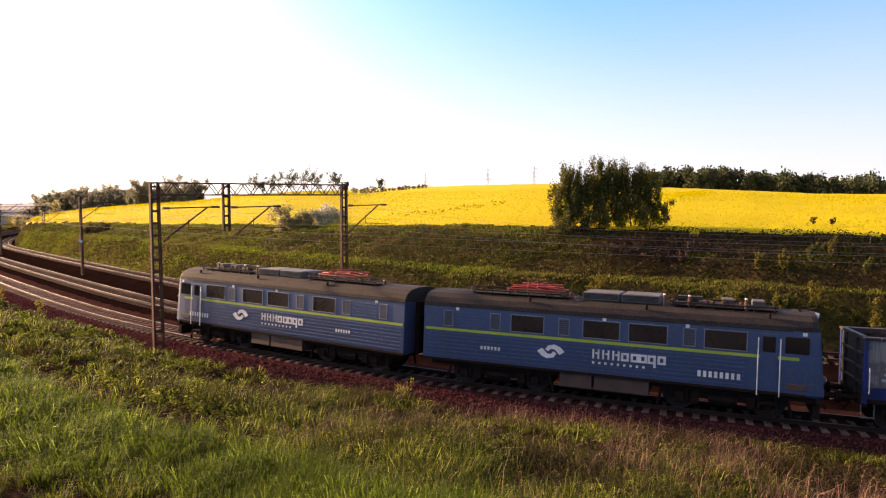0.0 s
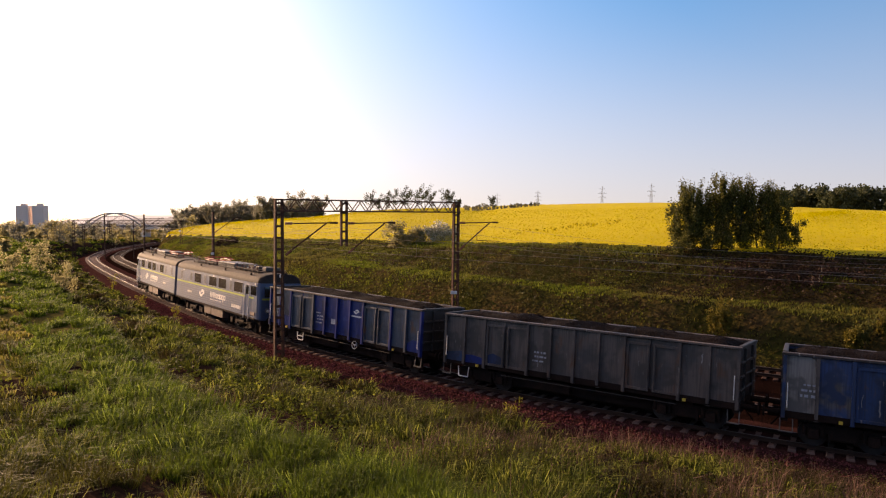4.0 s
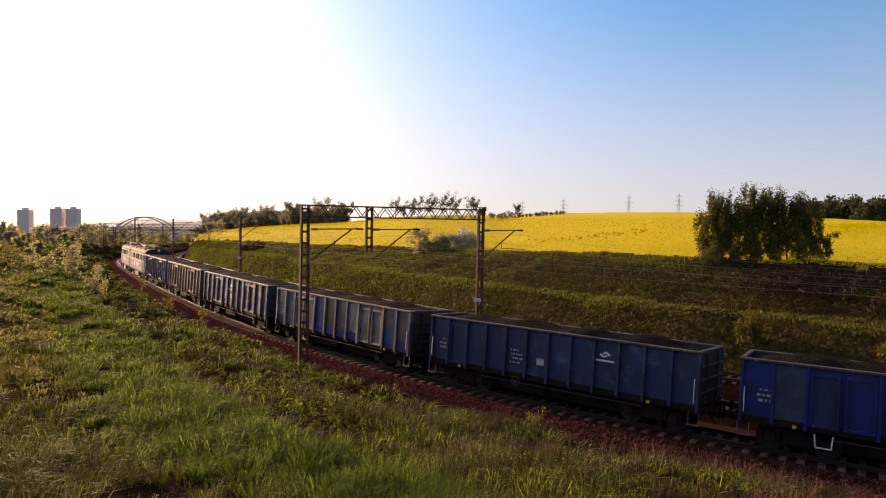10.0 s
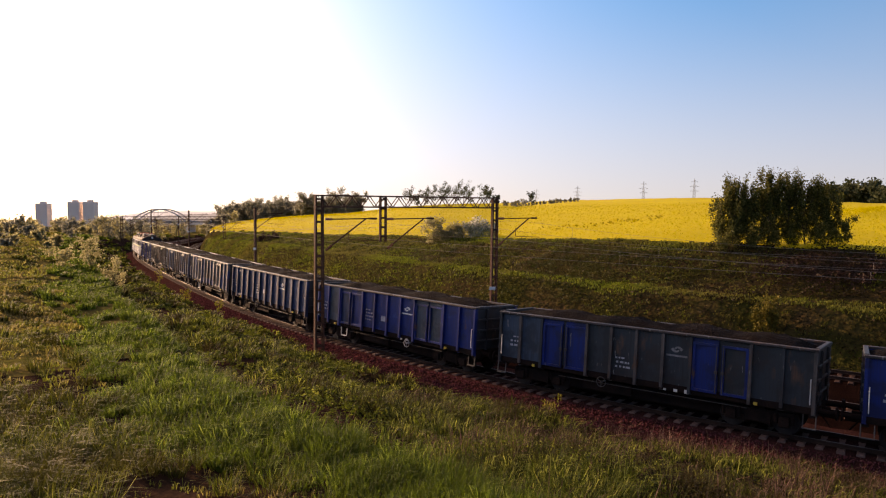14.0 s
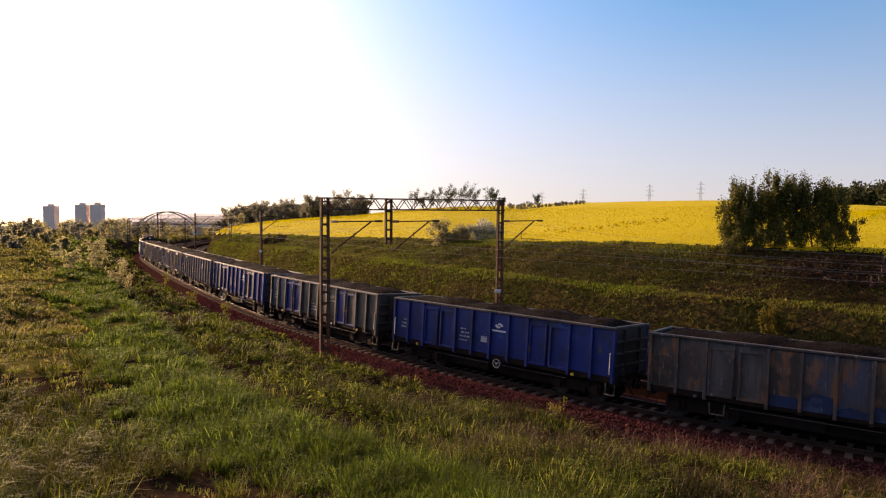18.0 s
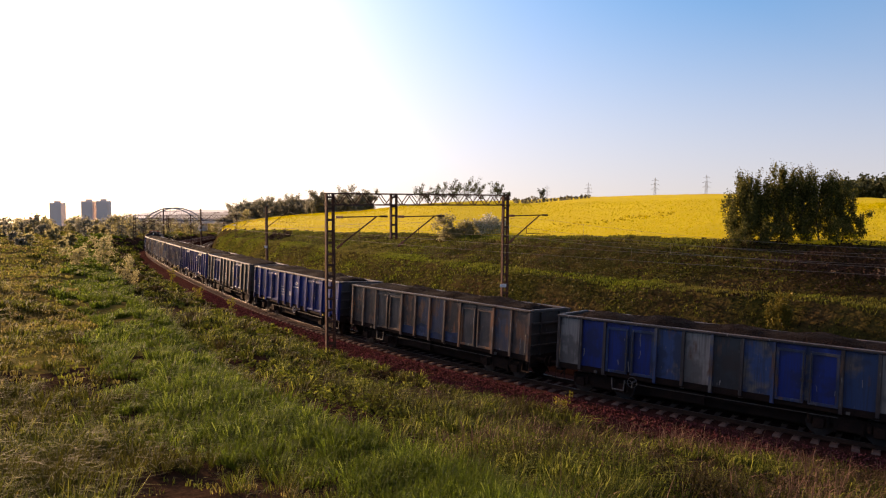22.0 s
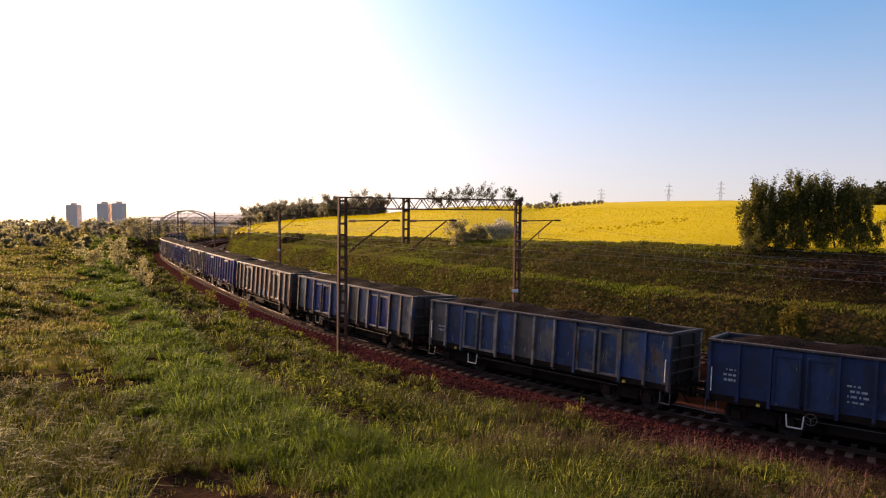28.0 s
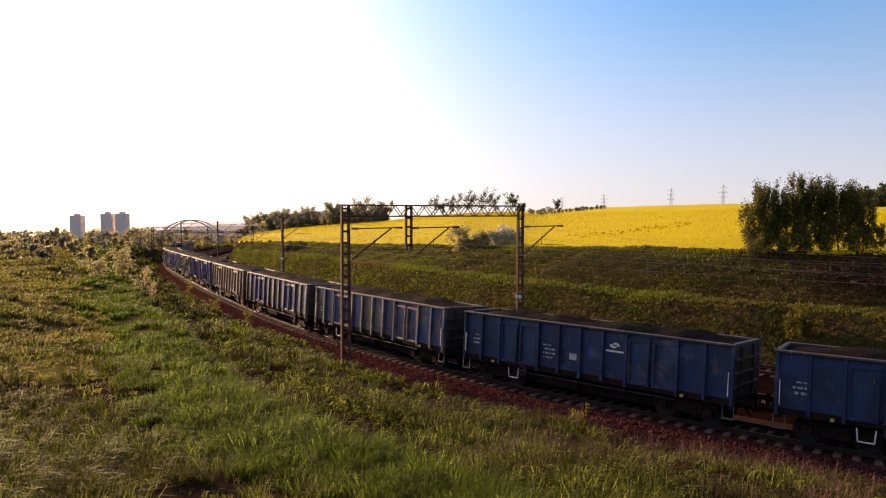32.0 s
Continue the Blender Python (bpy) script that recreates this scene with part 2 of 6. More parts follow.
# ---- mesh building ----
class Geo:
    """Collects plain pieces into one mesh."""
    def __init__(self):
        self.v, self.f, self.m = [], [], []

    def add(self, verts, faces, mat=0):
        n = len(self.v)
        self.v += [tuple(p) for p in verts]
        self.f += [tuple(i + n for i in f) for f in faces]
        self.m += [mat] * len(faces)
        return self

    def box(self, x0, x1, y0, y1, z0, z1, mat=0, bev=0.0):
        b = min(bev, (x1 - x0) * 0.45, (y1 - y0) * 0.45, (z1 - z0) * 0.45)
        if b <= 0:
            v = [(x, y, z) for z in (z0, z1) for y in (y0, y1) for x in (x0, x1)]
            return self.add(v, [(0, 2, 3, 1), (4, 5, 7, 6), (0, 1, 5, 4), (2, 6, 7, 3), (0, 4, 6, 2), (1, 3, 7, 5)], mat)
        loops = []
        for z, i in ((z0, b), (z0 + b, 0), (z1 - b, 0), (z1, b)):
            loops.append([(x0 + i, y0 + i, z), (x1 - i, y0 + i, z), (x1 - i, y1 - i, z), (x0 + i, y1 - i, z)])
        v = [p for lp in loops for p in lp]
        f = [(3, 2, 1, 0), (12, 13, 14, 15)]
        for k in range(3):
            for i in range(4):
                j = (i + 1) % 4
                f.append((4 * k + i, 4 * k + j, 4 * k + 4 + j, 4 * k + 4 + i))
        return self.add(v, f, mat)

    def tube(self, a, b, r0, r1=None, n=6, mat=0, caps=True):
        a, b = Vector(a), Vector(b)
        r1 = r0 if r1 is None else r1
        d = (b - a).normalized()
        u = d.orthogonal().normalized()
        w = d.cross(u)
        v = []
        for c, r in ((a, r0), (b, r1)):
            for i in range(n):
                t = 2 * math.pi * i / n
                v.append(c + r * (math.cos(t) * u + math.sin(t) * w))
        f = [(i, (i + 1) % n, n + (i + 1) % n, n + i) for i in range(n)]
        if caps:
            f += [tuple(range(n - 1, -1, -1)), tuple(range(n, 2 * n))]
        return self.add(v, f, mat)

    def beam(self, a, b, w, h, mat=0):
        """A bar of rectangular section from a to b: w across (level), h upright."""
        a, b = Vector(a), Vector(b)
        d = (b - a).normalized()
        s = d.cross(Vector((0, 0, 1)))
        s = s.normalized() if s.length > 1e-3 else Vector((1, 0, 0))
        u = s.cross(d)
        v = [c + i * s * w / 2 + j * u * h / 2 for c in (a, b) for j in (-1, 1) for i in (-1, 1)]
        return self.add(v, [(0, 2, 3, 1), (4, 5, 7, 6), (0, 1, 5, 4), (2, 6, 7, 3), (0, 4, 6, 2), (1, 3, 7, 5)], mat)

    def prism(self, outline, x0, x1, mat=0):
        """An outline in y, z drawn out along x."""
        n = len(outline)
        v = [(x0, y, z) for y, z in outline] + [(x1, y, z) for y, z in outline]
        f = [(i, (i + 1) % n, n + (i + 1) % n, n + i) for i in range(n)]
        return self.add(v, f + [tuple(range(n - 1, -1, -1)), tuple(range(n, 2 * n))], mat)

    def sweep(self, rings, mat=0, closed=True, caps=True):
        n = len(rings[0])
        v = [p for r in rings for p in r]
        f = []
        for k in range(len(rings) - 1):
            for i in range(n if closed else n - 1):
                j = (i + 1) % n
                f.append((k * n + i, k * n + j, (k + 1) * n + j, (k + 1) * n + i))
        if caps and closed:
            f += [tuple(range(n - 1, -1, -1)), tuple(range(len(v) - n, len(v)))]
        return self.add(v, f, mat)

    def mesh(self, name, mats, smooth=False):
        me = bpy.data.meshes.new(name)
        me.from_pydata(self.v, [], self.f)
        for m in mats if isinstance(mats, (list, tuple)) else [mats]:
            me.materials.append(m)
        if any(self.m):
            me.polygons.foreach_set("material_index", self.m)
        if smooth:
            me.polygons.foreach_set("use_smooth", [True] * len(me.polygons))
        me.update()
        return me


def part(name, geo, mats, parent=None, label="", smooth=False):
    me = geo if isinstance(geo, bpy.types.Mesh) else geo.mesh(name, mats, smooth)
    ob = new(name, me)
    if parent:
        ob.parent = parent
    if label:
        tagged(ob, label)
    return ob


def cloud_mesh(name, verts, faces, mat):
    """A big mesh from arrays: verts n x 3, faces m x 3 or m x 4."""
    me = bpy.data.meshes.new(name)
    k = faces.shape[1]
    me.vertices.add(len(verts))
    me.vertices.foreach_set("co", np.ascontiguousarray(verts, np.float32).ravel())
    me.loops.add(faces.size)
    me.loops.foreach_set("vertex_index", faces.astype(np.int32).ravel())
    me.polygons.add(len(faces))
    me.polygons.foreach_set("loop_start", np.arange(len(faces), dtype=np.int32) * k)
    me.polygons.foreach_set("loop_total", np.full(len(faces), k, np.int32))
    me.materials.append(mat)
    me.update(calc_edges=True)
    return me


# ---- plan of the line ----
KNOTS = (-60, 0, 20, 40, 60, 90, 130, 180, 250, 320)
BEND = (0.536, 0.561, 1.093, 0.904, 0.179, 0.126, 0.158, 0.30, 0.50, 0.50)   # turn per 100 m, in radians
ARC = np.arange(-120.0, 401.0)
_h = -np.cumsum(np.where((ARC < -60) | (ARC > 330), 0.0, np.interp(ARC, KNOTS, BEND)) / 100)
_h += 2.585 - _h[120]
_x, _y = np.cumsum(np.cos(_h)), np.cumsum(np.sin(_h))
_x, _y = _x + 19.231 - _x[120], _y + 20.584 - _y[120]
TRACKS = (0.0, -4.6, -11.0)
CANT = 0.066


def rise(s):
    """Height of the rails: level in front, then a falling grade."""
    v = np.maximum(0, np.minimum(s, 175) - 30) / 100
    return -2.676 * v ** 2 + 0.503 * v ** 3 - 0.02 * np.maximum(0, np.minimum(s, 240) - 175)


def along(s):
    return float(np.interp(s, ARC, _x)), float(np.interp(s, ARC, _y)), float(np.interp(s, ARC, _h))


def spot(s, d, z=0.0):
    """A point s along the near track, d to its camera side."""
    x, y, h = along(s)
    return (x - math.sin(h) * d, y + math.cos(h) * d, z + float(rise(s)))


def line_coords(x, y):
    """Arrays of places as arc length and offset from the near track."""
    x, y = np.asarray(x, float).ravel(), np.asarray(y, float).ravel()
    s, d = np.empty_like(x), np.empty_like(x)
    for i in range(0, len(x), 20000):
        q = slice(i, i + 20000)
        k = ((x[q, None] - _x) ** 2 + (y[q, None] - _y) ** 2).argmin(1)
        dx, dy = x[q] - _x[k], y[q] - _y[k]
        s[q] = ARC[k] + dx * np.cos(_h[k]) + dy * np.sin(_h[k])
        d[q] = -dx * np.sin(_h[k]) + dy * np.cos(_h[k])
        far = np.hypot(dx, dy)
        d[q] = np.where(far > 60, np.sign(d[q]) * far, d[q])
    return s, d


def rough_noise(x, y):
    return (np.sin(x * 0.9 + 1.3 * np.sin(y * 0.7)) + np.sin(y * 1.1 + 1.7 * np.sin(x * 0.5 + 2)) + 0.6 * np.sin(2.3 * x + 1.9 * y) + 0.5 * np.sin(3.1 * y - 2.2 * x)) / 3


def bank_lines(s):
    """Along the near bank: where its foot, its upper edge and its shelf lie."""
    foot = np.interp(s, (-20, 5, 14, 20, 26, 33, 42, 50, 64, 110, 200), (2.3, 2.3, 3.2, 3.2, 2.6, 2.2, 2.2, 2.4, 2.6, 2.6, 2.6))
    brk = np.interp(s, (-20, 5, 7.6, 8.2, 9.3, 10.3, 11.5, 13.6, 18.3, 27.5, 43.7, 60, 100, 200), (27.0, 22.5, 21.3, 21.0, 20.6, 20.4, 20.1, 19.4, 17.4, 14.1, 11.1, 10.4, 10.0, 10.0))
    shelf = np.interp(s, (-20, 5, 10, 15.4, 21, 30, 40, 60, 100, 160, 240), (5.6, 5.2, 4.75, 4.25, 3.95, 3.6, 3.15, 2.7, 1.9, 0.6, -1.5))
    return foot, brk, shelf


def field_edge(s):
    """How far behind the line the crop begins."""
    return np.interp(s, (-60, 70, 120, 160, 200, 300), (27.5, 27.5, 24.0, 18.5, 14.6, 14.2))


def rim_top(s):
    """Height of the crop's edge over the rails: it falls away along the line."""
    return np.interp(s, (30, 45, 60, 80, 100, 130, 170), (5.25, 4.85, 4.4, 4.2, 3.95, 4.1, 4.3))


def ground_z(x, y):
    x, y = np.asarray(x, float), np.asarray(y, float)
    shape = x.shape
    x, y = x.ravel(), y.ravel()
    s, d = line_coords(x, y)
    r = np.hypot(x, y)
    u = np.where(y > 1, x / np.maximum(y, 1), np.sign(x) * 0.9).clip(-0.9, 0.9)
    up = rise(s)
    # camera side: foot of the bank, lower slope, a small step, the shelf
    foot, brk, shelf = bank_lines(s)
    low = np.maximum(0, (d - foot) / np.maximum(brk - 1.2 - foot, 1))
    slope = up - 0.6 + (shelf - 0.75 - up + 0.6) * (0.07 * np.minimum(low * 8, 1) + 0.93 * low ** 1.25)
    stepz = shelf - 0.75 + 0.75 * ((d - brk + 1.2) / 1.2).clip(0, 1)
    near = np.where(d < foot, up - 0.6, np.where(d < brk - 1.2, slope, stepz + 0.09 * (d - brk).clip(0, 7)))
    near -= 0.75 * np.exp(-((d - brk + 2.1) / 1.1) ** 2) * np.interp(s, (5, 9, 60, 80), (0.2, 1, 1, 0.3))
    near += np.where(d > brk, 0.16 * np.sin(0.45 * s + 0.6 * np.sin(0.3 * d)) + 0.12 * np.sin(0.8 * d + 0.35 * s), 0.0) * ((d - brk) / 2).clip(0, 1) * (r / 12 - 0.4).clip(0, 1)
    near -= 0.031 * np.maximum(0, r - 140)
    # far side: ditch, slope with a terrace, edge of the field
    rim = field_edge(s)
    q = ((-d - 13.2) / (rim - 13.2)).clip(0, 1)
    far = np.interp(q, (0, 0.07, 0.27, 0.42, 1), (-0.6, -0.3, 2.35, 2.6, 5.25)) + up
    far += (rim_top(s) - 5.25) * ((q - 0.42) / 0.58).clip(0, 1)
    far = np.where(s > 190, far - (far - up + 0.6) * ((s - 190) / 80).clip(0, 0.9), far)
    e = np.interp(u, (-0.9, -0.348, -0.335, -0.295, -0.254, -0.213, -0.172, -0.131, -0.089, -0.048, -0.007, 0.034, 0.076, 0.117, 0.159, 0.2, 0.284, 0.367, 0.42, 0.621, 1.0), (-0.10, -0.0409, -0.0393, -0.0336, -0.0285, -0.0249, -0.022, -0.0198, -0.0143, -0.0096, -0.0064, -0.0041, -0.0001, 0.0022, 0.0046, 0.006, 0.008, 0.01, 0.0104, 0.0055, -0.004))
    over = np.maximum(0, -d - rim)
    reach = np.interp(u, (-0.33, -0.287, -0.249, -0.176, -0.105, 0, 0.06, 0.12), (3, 7, 13, 28, 44, 66, 100, 150))   # from the edge up to the crest
    t = (over / reach).clip(0, 1)
    w = 1 - (1 - t) ** 1.8
    crest = EYE[2] + e * r - 0.03 * np.maximum(0, over - reach)
    far = far * (1 - w) + crest * w
    level = EYE[2] + e * r - 0.01 * np.maximum(0, r - 215)        # the hilltop behind the crest, where the copse stands
    hold = ((r - 212) / 12).clip(0, 1) * ((u + 0.325) / 0.02).clip(0, 1) * ((0.08 - u) / 0.06).clip(0, 1)
    top = np.maximum(np.where(d > 0, near, far), level) * hold
    z = np.where(d > 0, near, far) * (1 - hold) + top
    amp = np.interp(np.abs(d + 5), (8.0, 10.0), (0.0, 1.0)) * np.where(-d > rim, 0.3, 1.0) * np.interp(r, (0, 60, 400), (0.14, 0.14, 0.6))
    z = z + amp * rough_noise(x, y)
    return z.reshape(shape)


# ---- ground ----
def build_ground():
    az = np.radians(np.concatenate([np.arange(-180, -62, 6.0), np.arange(-62, 62, 0.38), np.arange(62, 180, 6.0)]))
    rr = np.concatenate([np.array([0.02, 0.3, 0.7, 1.2, 1.8, 2.5, 3.2]), 4 * 1.022 ** np.arange(0, 215)])
    rr = np.concatenate([rr, rr[-1] * 1.12 ** np.arange(1, 26)])
    A, R = np.meshgrid(az, rr)
    X, Y = R * np.sin(A), R * np.cos(A)
    Z = ground_z(X, Y)
    n, k = A.shape[1], A.shape[0]
    verts = np.concatenate([np.stack([X, Y, Z], -1).reshape(-1, 3), [[0, 0, float(ground_z(np.array([0.0]), np.array([0.0]))[0])]] * 2])
    i, j = np.meshgrid(np.arange(n), np.arange(k - 1))
    jn = (i + 1) % n
    quads = np.stack([j * n + i, j * n + jn, (j + 1) * n + jn, (j + 1) * n + i], -1).reshape(-1, 4)
    quads = quads[:, ::-1]
    fan = np.stack([np.full(n, k * n), np.arange(n), (np.arange(n) + 1) % n, np.full(n, k * n + 1)], -1)
    quads = np.concatenate([quads, fan[:, ::-1]])
    me = cloud_mesh("ground", verts, quads, M_SOIL)
    me.materials.append(M_RAPE)
    c = verts[quads].mean(1)
    s, d = line_coords(c[:, 0], c[:, 1])
    edge = -d - field_edge(s) - 0.4 - 0.35 * np.sin(s * 0.9) - 0.3 * np.sin(s * 2.3)
    crop = (edge > 0) & (edge < 420) & (c[:, 0] > -0.372 * c[:, 1])
    me.materials.append(M_TURF)
    turf = (d < -12.6) & ~crop
    me.materials.append(M_THINTURF)
    carpet = (d > bank_lines(s)[1]) & (np.hypot(c[:, 0], c[:, 1]) + 3 * rough_noise(c[:, 0], c[:, 1]) > 17)
    me.polygons.foreach_set("material_index", crop.astype(np.int32) + 2 * turf.astype(np.int32) + 3 * carpet.astype(np.int32))
    me.polygons.foreach_set("use_smooth", np.ones(len(me.polygons), bool))
    me.update()
    return tagged(new("ground", me), "grassy railway cutting rising to a flowering yellow rape field", "ground", kind="structure")


ground = build_ground()


def build_track(number, off, s0, s1):
    root = tagged(new(f"track_{number}"), "railway track with rusty steel rails on concrete sleepers", "railway track", kind="structure")
    step = np.arange(s0, s1 + 0.1, 1.5)
    tilt = CANT if number == 1 else 0.0
    for side in (1, -1):
        rings, tops = [], []
        for s in step:
            x, y, h = along(s)
            nx, ny = -math.sin(h), math.cos(h)
            zc = side * 0.75 * math.tan(tilt) + float(rise(s))
            ring = [(0.075, -0.15), (0.075, -0.135), (0.012, -0.12), (0.012, -0.04), (0.036, -0.03), (0.036, -0.002), (-0.036, -0.002), (-0.036, -0.03), (-0.012, -0.04), (-0.012, -0.12), (-0.075, -0.135), (-0.075, -0.15)]
            rings.append([(x + nx * (off + side * 0.755 + a), y + ny * (off + side * 0.755 + a), zc + b) for a, b in ring])
            tops.append([(x + nx * (off + side * 0.755 + a), y + ny * (off + side * 0.755 + a), zc + b) for a, b in ((0.034, -0.004), (0.028, 0.003), (-0.028, 0.003), (-0.034, -0.004))])
        rail = part("rail", Geo().sweep(rings), M_RAIL, root)
        part("rail_head", Geo().sweep(tops), M_RAILTOP, rail, "bright worn running surface")
    # sleepers: near ones singly, the rest as one mesh
    one = Geo()
    prof = [(-0.13, -0.36), (0.13, -0.36), (0.13, -0.2), (0.09, -0.155), (-0.09, -0.155), (-0.13, -0.2)]
    low = [(-0.13, -0.36), (0.13, -0.36), (0.13, -0.22), (0.08, -0.185), (-0.08, -0.185), (-0.13, -0.22)]
    one.sweep([[(a, q, b) for a, b in (low if abs(q) < 0.5 else prof)] for q in (-1.3, -0.55, -0.35, 0.35, 0.55, 1.3)])
    tie = M_SLEEPER if number == 1 else M_DARKSLEEPER
    mesh = one.mesh("sleeper", tie)
    clip = Geo()
    for q in (-0.755, 0.755):
        for dq in (-0.11, 0.11):
            clip.box(-0.06, 0.06, q + dq - 0.03, q + dq + 0.03, -0.16, -0.115)
    rest, count = Geo(), 0
    singles = 240 if number == 1 else (30 if number == 2 else 0)
    first = {1: -16.0, 2: 28.0, 3: 0.0}[number]
    for s in np.arange(s0, s1, 0.6):
        x, y, h = along(s)
        m = pose(x - math.sin(h) * off, y + math.cos(h) * off, float(rise(s)), 0, 0, math.degrees(h)) @ pose(0, 0, 0, math.degrees(tilt) + random.uniform(-0.4, 0.4), 0, random.uniform(-1.2, 1.2))
        if s >= first and count < singles:
            ob = part("sleeper", mesh, None, root)
            ob.matrix_basis = m
            count += 1
        else:
            rest.add([m @ Vector(p) for p in one.v], one.f)
        clip_v = [m @ Vector(p) for p in clip.v]
        if number == 1 and s < 60:
            rest.add(clip_v, clip.f, 1)
    tagged(part("far_sleepers", rest, [tie, M_RAIL], root), "row of weathered concrete sleepers with steel fastenings", kind="stuff")
    return root


def build_ballast():
    step = np.arange(-70, 262.1, 0.5)
    prof = [(3.35, -0.75), (2.7, -0.42), (1.7, -0.24), (1.34, -0.2), (1.02, -0.165), (0.6, -0.2), (0.0, -0.2), (-0.6, -0.2), (-1.3, -0.2), (-1.8, -0.22), (-2.35, -0.32), (-2.95, -0.24), (-3.3, -0.22), (-4.0, -0.2), (-4.6, -0.2), (-5.3, -0.2), (-5.9, -0.22), (-6.5, -0.3), (-7.2, -0.5), (-8.2, -0.56), (-9.0, -0.42), (-9.6, -0.24), (-9.8, -0.2), (-11.0, -0.2), (-12.2, -0.2), (-12.6, -0.28), (-13.6, -0.75)]
    V = []
    rng = np.random.default_rng(4)
    for s in step:
        x, y, h = along(s)
        for d, z in prof:
            d2 = d + rng.normal(0, 0.06)
            lift = d * math.tan(CANT) if abs(d) < 1.5 else 0.0
            V.append((x - math.sin(h) * d2, y + math.cos(h) * d2, z + 0.6 * lift + rng.normal(0, 0.007) + float(rise(s))))
    n = len(prof)
    i, j = np.meshgrid(np.arange(n - 1), np.arange(len(step) - 1))
    q = np.stack([j * n + i, j * n + i + 1, (j + 1) * n + i + 1, (j + 1) * n + i], -1).reshape(-1, 4)
    me = cloud_mesh("ballast", np.array(V), q, M_BALLAST)
    me.materials.append(M_DARKBALLAST)
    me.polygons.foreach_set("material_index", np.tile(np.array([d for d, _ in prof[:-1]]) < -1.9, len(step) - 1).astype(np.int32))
    return tagged(new("ballast", me), "reddish brown crushed stone track ballast", "ballast", kind="structure")


build_ballast()


def build_stones():
    """Loose ballast stones on the shoulder of the near track."""
    rng = np.random.default_rng(9)
    base = np.array([(1, 0, 0), (-1, 0, 0), (0, 1, 0), (0, -1, 0), (0, 0, 1), (0, 0, -1)], float)
    tri = np.array([(0, 2, 4), (2, 1, 4), (1, 3, 4), (3, 0, 4), (2, 0, 5), (1, 2, 5), (3, 1, 5), (0, 3, 5)])
    n = 24000
    s = rng.uniform(-24, 60, n)
    d = rng.uniform(0.9, 3.2, n)
    px, py, ph = np.interp(s, ARC, _x), np.interp(s, ARC, _y), np.interp(s, ARC, _h)
    z = np.interp(d, (0.9, 1.7, 2.7, 3.3), (-0.2, -0.17, -0.42, -0.72)) + rise(s)
    c = np.stack([px - np.sin(ph) * d, py + np.cos(ph) * d, z], -1)
    size = rng.uniform(0.02, 0.06, n)
    v = base[None] * rng.uniform(0.6, 1.3, (n, 6, 3)) * size[:, None, None] + c[:, None]
    f = tri[None] + (np.arange(n) * 6)[:, None, None]
    me = cloud_mesh("ballast_stones", v.reshape(-1, 3), f.reshape(-1, 3), M_STONE)
    tagged(new("ballast_stones", me), "loose reddish ballast stones on the track shoulder", "stones", kind="stuff")


build_stones()


# ---- the train ----
def train_front(t):
    """Arc length of the locomotive's leading buffers: the train slows down all along."""
    return 31.7 + t * (9.27 + t * (-0.1427 + t * 0.00084))


LOCO_LEN, WAGON_LEN = 15.93, 14.04
TRAIN = []                            # (thing, metres behind the front, distance between bogie centres)


def bogie(parent, x, wheel_r, base):
    b = Geo()
    for side in (1, -1):
        y = side * 1.02
        b.prism([(y - 0.06, 0.5), (y + 0.06, 0.5), (y + 0.06, 0.82), (y - 0.06, 0.82)], x - base / 2 - 0.35, x + base / 2 + 0.35)
        b.box(x - 0.45, x + 0.45, y - 0.09, y + 0.09, 0.34, 0.78)
        for w in (-1, 1):
            cx = x + w * base / 2
            b.box(cx - 0.17, cx + 0.17, y - 0.02, y + 0.2 * side if side > 0 else y + 0.02, 0.3, 0.66, 0, 0.03) if side > 0 else b.box(cx - 0.17, cx + 0.17, y - 0.2, y + 0.02, 0.3, 0.66, 0, 0.03)
            for q in (-0.27, 0.27):
                b.tube((cx + q, y + 0.08 * side, 0.42), (cx + q, y + 0.08 * side, 0.76), 0.075, n=8)
            b.box(cx + 0.5 * -w - 0.05, cx + 0.5 * -w + 0.05, y - 0.12, y + 0.04, 0.25, 0.7)
    b.box(x - 0.25, x + 0.25, -1.1, 1.1, 0.62, 0.98)
    frame_ob = part("bogie", b, M_FRAME, parent)
    for w in (-1, 1):
        g = Geo()
        for side in (1, -1):
            y = side * 0.72
            g.tube((0, y, 0), (0, y + side * 0.11, 0), wheel_r, n=24)
            g.tube((0, y - side * 0.03, 0), (0, y, 0), wheel_r + 0.03, n=24)
            g.tube((0, y + side * 0.11, 0), (0, y + side * 0.14, 0), wheel_r * 0.3, n=10)
            for k in range(6):
                t = k * math.pi / 3
                g.box(math.cos(t) * wheel_r * 0.6 - 0.04, math.cos(t) * wheel_r * 0.6 + 0.04, y + side * 0.115 - 0.01, y + side * 0.115 + 0.01, math.sin(t) * wheel_r * 0.6 - 0.04, math.sin(t) * wheel_r * 0.6 + 0.04)
        g.tube((0, -0.95, 0), (0, 0.95, 0), 0.08, n=8)
        ob = part("wheelset", g, M_WHEEL, frame_ob)
        ob.location = (x + w * base / 2, 0, wheel_r)
        WHEELS.append((ob, wheel_r))


WHEELS = []


